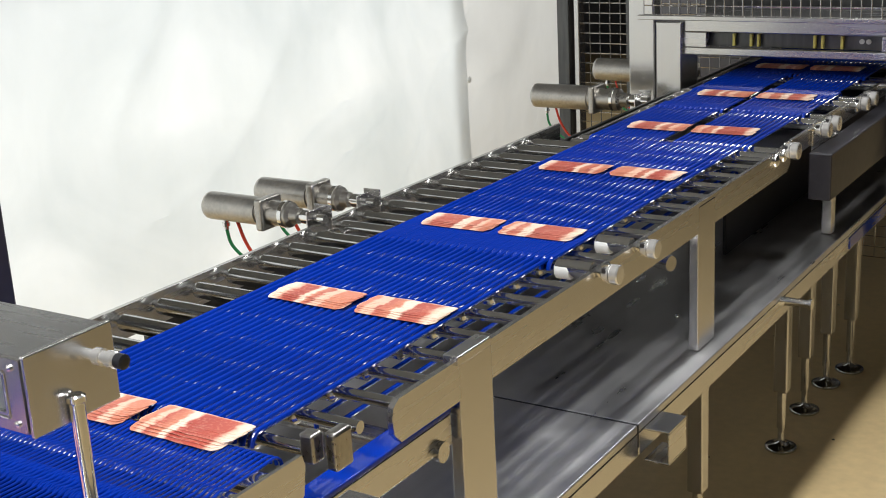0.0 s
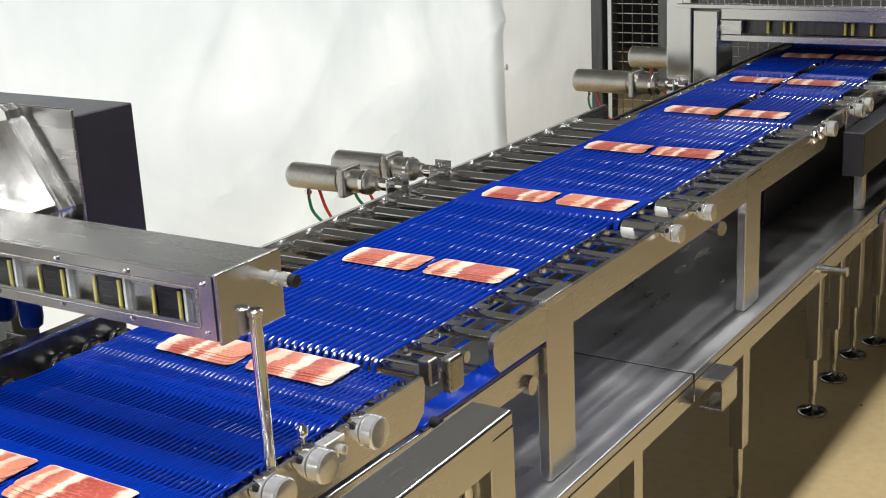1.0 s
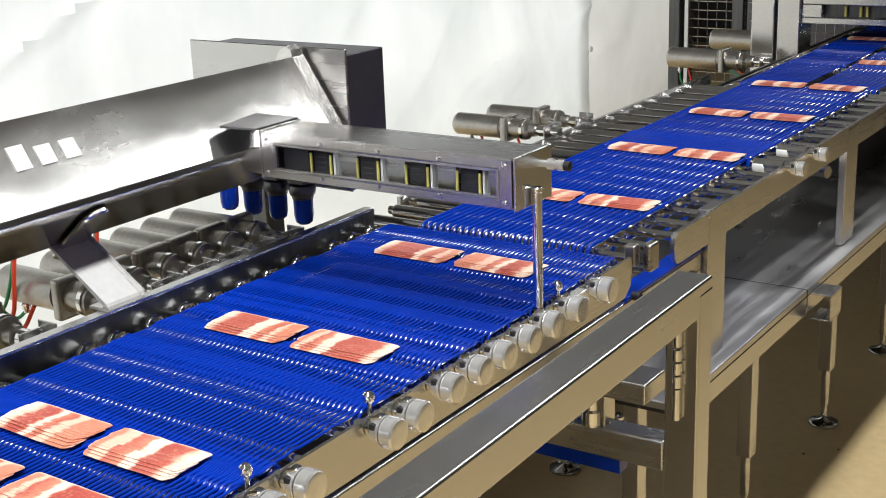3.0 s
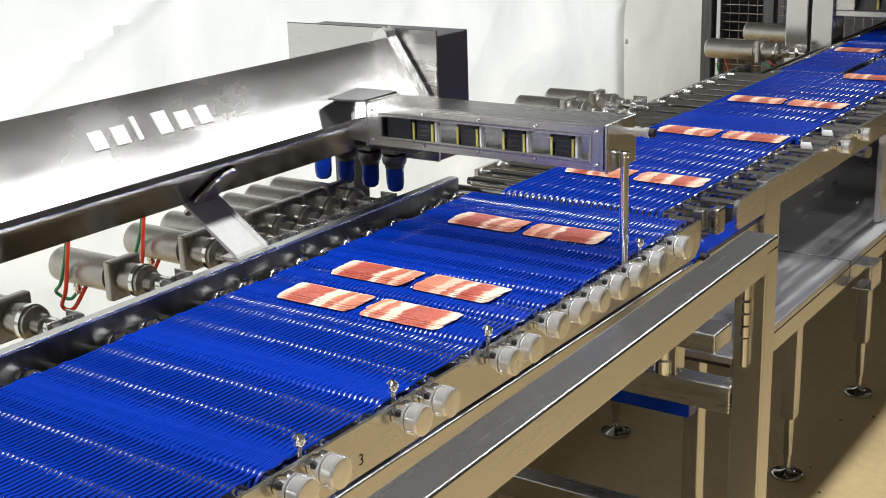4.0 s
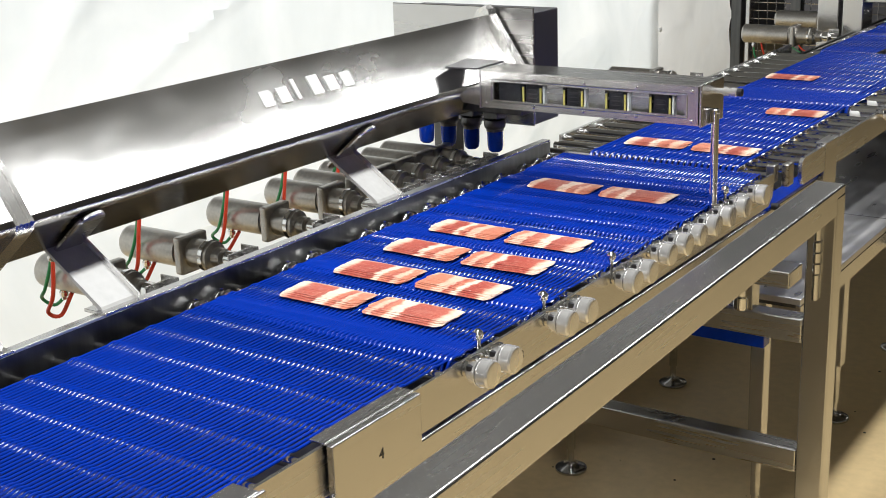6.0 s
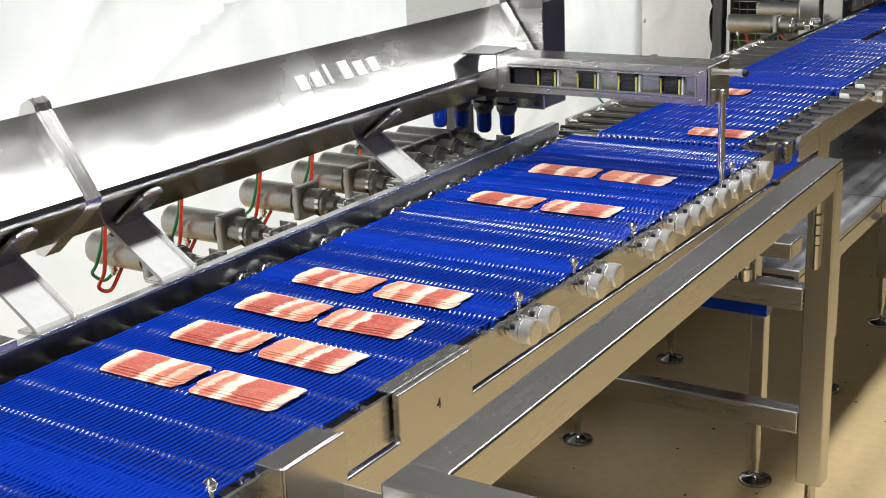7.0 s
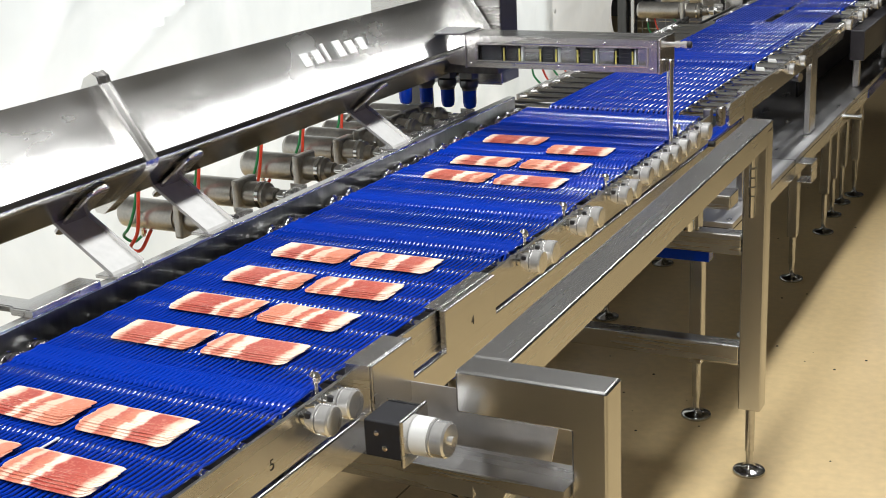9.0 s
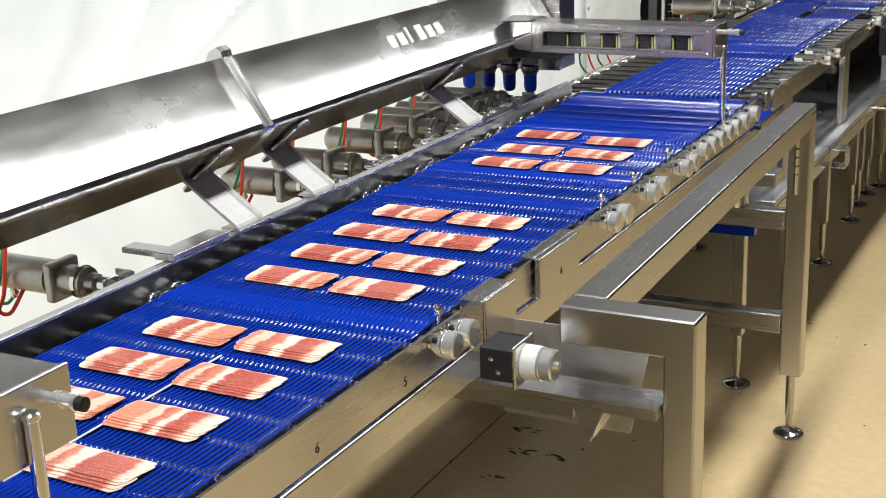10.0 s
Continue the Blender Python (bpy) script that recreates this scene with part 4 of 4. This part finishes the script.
# ---------------------------------------------------------------- tray table
def tray_table():
    t = thing("tray_table", "long stainless steel tray table under the conveyors on round legs", "table", (-1.35, 4.0, 0))
    for y0, y1 in ((2.36, 3.196), (3.202, 7.5)):
        part("tray", box(B(), -1.72, -0.925, y0, y1, 0.672, 0.690, 0.003), TRAY, t, "smooth worn steel sheet")
        part("fascia", box(B(), -0.940, -0.9245, y0, y1, 0.622, 0.6718, 0.002), STEEL, t)
        part("fascia", box(B(), -1.72, -1.70, y0, y1, 0.622, 0.6718, 0.002), STEEL, t)
    # Added unseen sheet: less light bounces back onto the floor below.
    part("tray_underside", box(B(), -1.699, -0.941, 2.37, 7.49, 0.66, 0.6715, 0), DARK_STEEL, t, "added dark sheet under the trays to cut bounced light")
    part("joint_seal", box(B(), -1.70, -0.9246, 3.1962, 3.2018, 0.64, 0.6895, 0), BLACK, t, "black joint between two trays")
    # Added panel, likewise blocking curtain light from the floor under the table.
    part("rear_skirt", box(B(), -2.10, -2.09, 2.12, 7.5, 0.02, 0.62, 0.001), DARK_STEEL, t, "added dark panel holding back light from the curtain")
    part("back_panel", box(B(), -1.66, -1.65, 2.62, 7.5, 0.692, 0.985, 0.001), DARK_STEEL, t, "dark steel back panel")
    for x, y in ((-1.055, 2.44), (-1.069, 3.185), (-1.07, 3.89), (-1.08, 4.60), (-1.10, 4.90), (-1.10, 5.14), (-1.065, 5.30), (-1.635, 2.44), (-1.64, 3.195), (-1.64, 3.915), (-1.64, 4.6)):
        part("leg", box(B(), x - 0.021, x + 0.021, y - 0.021, y + 0.021, 0.19, 0.6718, 0.004), STEEL_V, t)
        part("foot", levelling_foot(x, y, 0.2, 0.046), FOOT, t, "polished round levelling foot")
    bm = box(B(), -0.924, -0.870, 3.225, 3.315, 0.668, 0.673, 0.001)
    box(bm, -0.924, -0.870, 3.225, 3.315, 0.600, 0.604, 0.001)
    box(bm, -0.874, -0.870, 3.225, 3.315, 0.604, 0.668, 0.001)
    part("bracket", bm, STEEL, t, "open folded steel bracket")
    bm = turned(B(), (-0.925, 4.08, 0.668), (1, 0, 0), [(0, 0.012), (0.05, 0.010), (0.07, 0.010), (0.072, 0.014), (0.08, 0.014)], 14)
    part("peg", bm, CHROME, t)
    part("screw", turned(B(), (-1.09, 3.80, 0.69), (0, 0, 1), [(0, 0.006), (0.006, 0.006), (0.01, 0.003)], 12), CHROME, t)
    part("blue_edge", box(B(), -1.60, -0.925, 2.100, 2.140, 0.646, 0.677, 0.002), BLUE, t, "blue plastic edge strip")
    part("bolt", turned(B(), (-1.05, 2.35, 0.640), (0, -1, 0), [(0, 0.012), (0.012, 0.012), (0.014, 0.008)], 12), CHROME, t)
    part("blue_edge", box(B(), -0.924, -0.9215, 4.7, 5.6, 0.628, 0.664, 0.001), BLUE, t, "blue plastic edge strip")
    return t


# ---------------------------------------------------------------- far machine and fence
def far_machine():
    m = thing("packing_machine", "stainless steel feeding machine with a windowed gantry over the belt", "machine", (-1.3, 5.6, 0))
    part("column", box(B(), -1.845, -1.75, 5.2, 5.27, 0.0, 2.4, 0.004), STEEL_V, m)
    part("column", box(B(), -1.70, -1.61, 5.10, 5.25, 0.69, 1.225, 0.004), STEEL_V, m)
    part("column", box(B(), -0.86, -0.74, 5.10, 5.25, 0.0, 1.225, 0.004), STEEL_V, m)
    part("beam", box(B(), -1.609, -0.861, 5.12, 5.50, 1.19, 1.235, 0.004), STEEL_X, m)
    part("beam", box(B(), -1.609, -0.861, 5.12, 5.15, 1.115, 1.140, 0.003), STEEL_X, m)
    part("cheek", box(B(), -1.609, -1.53, 5.1205, 5.151, 1.1402, 1.1898, 0.002), STEEL_X, m)
    part("cheek", box(B(), -0.96, -0.862, 5.1205, 5.151, 1.1402, 1.1898, 0.002), STEEL_X, m)
    part("window", box(B(), -1.62, -0.9, 5.16, 5.165, 1.1405, 1.1895, 0), DARK_STEEL, m)
    for x in (-1.447, -1.389, -1.364, -1.18, -1.155, -1.093):
        part("reader_post", box(B(), x, x + 0.008, 5.14, 5.155, 1.145, 1.185, 0.001), YELLOW, m, "pale yellow post")
    for x in (-1.0306, -1.0096):
        part("stud", turned(B(), (x, 5.159, 1.1678), (0, -1, 0), [(0, 0.008), (0.004, 0.008), (0.005, 0.004)], 14), SATIN, m)
    part("hood", box(B(), -1.70, -0.80, 5.55, 7.6, 1.15, 2.4, 0.004), DARK_STEEL, m)
    part("guard", wire_mesh(-1.70, -0.75, 5.0, 1.26, 2.2, 0.03), STEEL, m, "welded wire guard", "stuff")
    part("guard_bar", box(B(), -1.72, -0.72, 4.99, 5.01, 1.245, 1.26, 0.002), STEEL_X, m)
    return m


def wire_mesh(x0, x1, y, z0, z1, step):
    bm = B()
    n = int((x1 - x0) / step)
    for i in range(n + 1):
        x = x0 + (x1 - x0) * i / n
        rod(bm, (x, y, z0), (x, y, z1), 0.0022, 5)
    n = int((z1 - z0) / step)
    for i in range(n + 1):
        z = z0 + (z1 - z0) * i / n
        rod(bm, (x0, y + 0.003, z), (x1, y + 0.003, z), 0.0022, 5)
    return bm


def mesh_fence():
    f = thing("wire_fence", "grey wire mesh safety fence with steel posts", "fence", (-2.6, 6.3, 0))
    part("post", box(B(), -2.690, -2.630, 6.28, 6.34, 0, 2.4, 0.004), DARK_STEEL, f)
    part("post", box(B(), -2.605, -2.580, 6.28, 6.34, 0, 2.4, 0.004), STEEL_V, f)
    part("post", box(B(), -2.350, -2.290, 6.28, 6.34, 0, 2.4, 0.004), DARK_STEEL, f)
    part("mesh_panel", wire_mesh(-2.59, -2.29, 6.31, 0.1, 2.4, 0.045), STEEL, f, "welded wire grid", "stuff")
    part("mesh_panel", wire_mesh(-2.29, -1.2, 6.31, 0.1, 2.4, 0.045), STEEL, f, "welded wire grid", "stuff")
    w = solid("partition", box(B(), -3.2, 2.2, 8.6, 8.7, 0, 3.4, 0), BLACK_PAINT, "dark partition behind the machine", kind="structure")
    return f


# ---------------------------------------------------------------- bacon portions
def slice_mesh(seed):
    """One thin slice, long in x, with a rounded near corner at each end and an uneven outline."""
    rnd = random.Random(seed)
    bm = B()
    nx, ny = 34, 4
    length, width, thick = 0.166 + rnd.uniform(-0.003, 0.003), 0.040, 0.0008
    grid = {}
    for side in (0, 1):
        for i in range(nx + 1):
            for k in range(ny + 1):
                w, v = i / nx, k / ny
                u = w + 0.09 * math.sin(math.tau * w) * -1
                x = (u - 0.5) * length
                end = max(0, abs(u - 0.5) * 2 - 0.88) / 0.12
                y = (v - 0.5) * width + (0.013 * (1 - v) - 0.003 * v) * end ** 2
                y += 0.0014 * noise.noise(Vector((x * 35, seed * 3.1, 0)))
                x += 0.002 * noise.noise(Vector((seed * 5.0, y * 45, u * 2)))
                z = 0.0003 * noise.noise(Vector((x * 28, y * 40, seed))) + (thick if side else 0)
                grid[side, i, k] = bm.verts.new((x, y, z))
    for i in range(nx):
        for k in range(ny):
            for side in (0, 1):
                bm.faces.new([grid[side, i + a, k + b] for a, b in ((0, 0), (1, 0), (1, 1), (0, 1))])
    for i in range(nx):
        for k in (0, ny):
            bm.faces.new([grid[0, i, k], grid[0, i + 1, k], grid[1, i + 1, k], grid[1, i, k]])
    for k in range(ny):
        for i in (0, nx):
            bm.faces.new([grid[0, i, k], grid[0, i, k + 1], grid[1, i, k + 1], grid[1, i, k]])
    bmesh.ops.recalc_face_normals(bm, faces=bm.faces)
    me = bpy.data.meshes.new("slice")
    bm.to_mesh(me)
    bm.free()
    smooth_by_angle(me, 50)
    me.materials.append(BACON[0])
    return me


SLICES = [slice_mesh(s) for s in range(5)]
SLICES_PER_PACK = 8


def bacon_portion(seed, mirror):
    """Slices shingled, each lying on the one before; the two lanes lie mirrored."""
    p = thing("bacon_portion", "shingled portion of raw bacon slices lying on the blue cords", "bacon", (0, 0, 0), "bacon portions on the belts")
    rnd = random.Random(seed)
    first, cut = rnd.randrange(5), (seed * 3 + rnd.randrange(2)) % len(BACON)
    for k in range(SLICES_PER_PACK):
        s = new("slice", SLICES[(first + k * 2) % 5])
        s.parent = p
        s.material_slots[0].link = "OBJECT"
        s.material_slots[0].material = BACON[cut]
        y = -0.0240 + 0.0068 * k
        lean = min(3.6, 1.3 * k)
        s.matrix_local = pose(rnd.uniform(-0.0012, 0.0012), y, 0.0004 + 0.02 * math.sin(radians(lean)) + 0.0004 * min(k, 3), -lean, 0, rnd.uniform(-0.5, 0.5)) @ Matrix.Diagonal((mirror, 1, 1, 1))
    return p


# rows of portions: times and places along the line
def run(y0, t1, tail, speed=0.5755):
    """Constant belt speed from y0 until t1, then the places of tail."""
    out = []
    t = 0.0
    while t < t1 - 0.26:
        out.append((t, y0 - speed * t))
        t += 0.5
    return out + list(tail)


def batch(off):
    return [(2.5, 1.40 + off), (2.7, 1.29 + off), (3.3, 0.955 + off), (3.8, 0.66 + off), (4.2, 0.43 + off), (4.6, 0.20 + off), (4.9, 0.03 + off), (5.2, -0.04 + off), (5.5, -0.06 + off), (7.0, -0.06 + off), (10.0, -0.06 + off)]


def second(off):
    return [(5.5, 1.697 + off), (5.7, 1.650 + off), (5.95, 1.51 + off), (6.4, 1.25 + off), (6.8, 1.015 + off), (7.0, 0.895 + off), (7.25, 0.775 + off), (7.5, 0.722 + off), (8.0, 0.718 + off), (10.0, 0.718 + off)]


ROWS_OF_PACKS = {
    "d2": [(0, 1.52), (0.5, 1.37), (1.0, 1.37), (1.5, 1.215), (2.0, 1.205)] + batch(-0.465),
    "d1": [(0, 1.70), (0.5, 1.52), (1.0, 1.52), (1.5, 1.37), (2.0, 1.36)] + batch(-0.31),
    "a0": [(0, 2.21), (0.5, 1.925), (1.0, 1.70), (1.25, 1.575), (1.5, 1.523), (2.0, 1.515)] + batch(-0.155),
    "a1": run(2.735, 1.5, [(1.5, 1.865), (1.75, 1.735), (2.0, 1.67)]) + batch(0),
    "a2": run(3.245, 2.0, [(2.0, 2.09), (2.5, 1.795), (2.7, 1.695), (3.0, 1.565), (3.3, 1.525), (3.6, 1.522), (3.8, 1.515), (4.0, 1.43), (4.25, 1.372), (4.5, 1.365), (4.75, 1.295), (5.0, 1.228)]) + second(-0.475),
    "a3": run(3.770, 3.0, [(3.0, 2.045), (3.5, 1.79), (3.8, 1.67), (4.0, 1.585), (4.25, 1.527), (4.5, 1.518), (4.75, 1.45), (5.0, 1.378)]) + second(-0.320),
    "a4": run(4.285, 4.0, [(4.0, 1.983), (4.5, 1.707), (4.75, 1.585), (5.0, 1.530)]) + second(-0.160),
    "a5": run(4.800, 5.0, [(5.0, 1.915)]) + second(0),
    "b0": run(5.330, 5.5, [(5.5, 2.170), (6.0, 1.875), (6.5, 1.64), (6.8, 1.55), (7.0, 1.520), (7.25, 1.513), (7.5, 1.490), (7.75, 1.415), (8.0, 1.368), (9.0, 1.366), (9.25, 1.33), (9.5, 1.270), (9.75, 1.225), (10.0, 1.215)]),
    "c0": run(5.845, 7.0, [(7.0, 1.812), (7.25, 1.71), (7.5, 1.635), (7.75, 1.565), (8.0, 1.522), (9.0, 1.522), (9.25, 1.485), (9.5, 1.425), (9.75, 1.38), (10.0, 1.370)]),
    "f6R": run(6.380, 8.0, [(8.0, 1.765), (8.25, 1.712), (8.5, 1.700), (9.0, 1.692), (9.25, 1.64), (9.5, 1.577), (9.75, 1.535), (10.0, 1.525)]),
    "f6L": run(6.955, 9.0, [(9.0, 1.765), (9.25, 1.665), (9.5, 1.598), (9.75, 1.56), (10.0, 1.548)]),
}
PACKS = []


def portions():
    seed = 1
    for key, rows in ROWS_OF_PACKS.items():
        for lane, x in (("L", -1.366 if key == "f6L" else -1.341), ("R", -1.153)):
            if key[-1] in "LR" and key[-1] != lane:
                continue
            p = bacon_portion(seed, 1 if lane == "L" else -1)
            seed += 1
            PACKS.append((p, x + (0.007 if key in ("d2", "d1", "a0", "a1") else 0.0), rows, random.Random(seed).uniform(-2.5, 2.5)))


build_setting()
sorting_conveyor()
transfer_conveyor()
outfeed_conveyor()
for motor_y in (0.869, 1.089, 1.349, 1.545, 1.65, 1.745, 1.83, 1.915, 2.0, 0.09, -0.64):
    drum_motor((-1.955, motor_y, 1.045), 0.31, 0.035, 2 if motor_y in (1.65, 1.83, 1.915, 2.0) else 1, 0.115)
drum_motor((-1.96, 3.145, 1.055), 0.30, 0.032)
drum_motor((-1.95, 3.315, 1.05), 0.30, 0.032)
drum_motor((-2.118, 5.0, 0.973), 0.42, 0.042)
drum_motor((-2.216, 5.7, 0.95), 0.42, 0.045)
hood()
control_cabinet()
air_filters()
optical_gate(1.832, 1, 0.048)
optical_gate(-0.812, 1, 0.045, 0.03)
guard_frame()
stop_motor()
tray_table()
far_machine()
mesh_fence()
portions()


def motions():
    for p, x, rows, turn in PACKS:
        walk(p, [(t, pose(x, y, 1.0508, 0, 0, turn)) for t, y in rows])


motions()
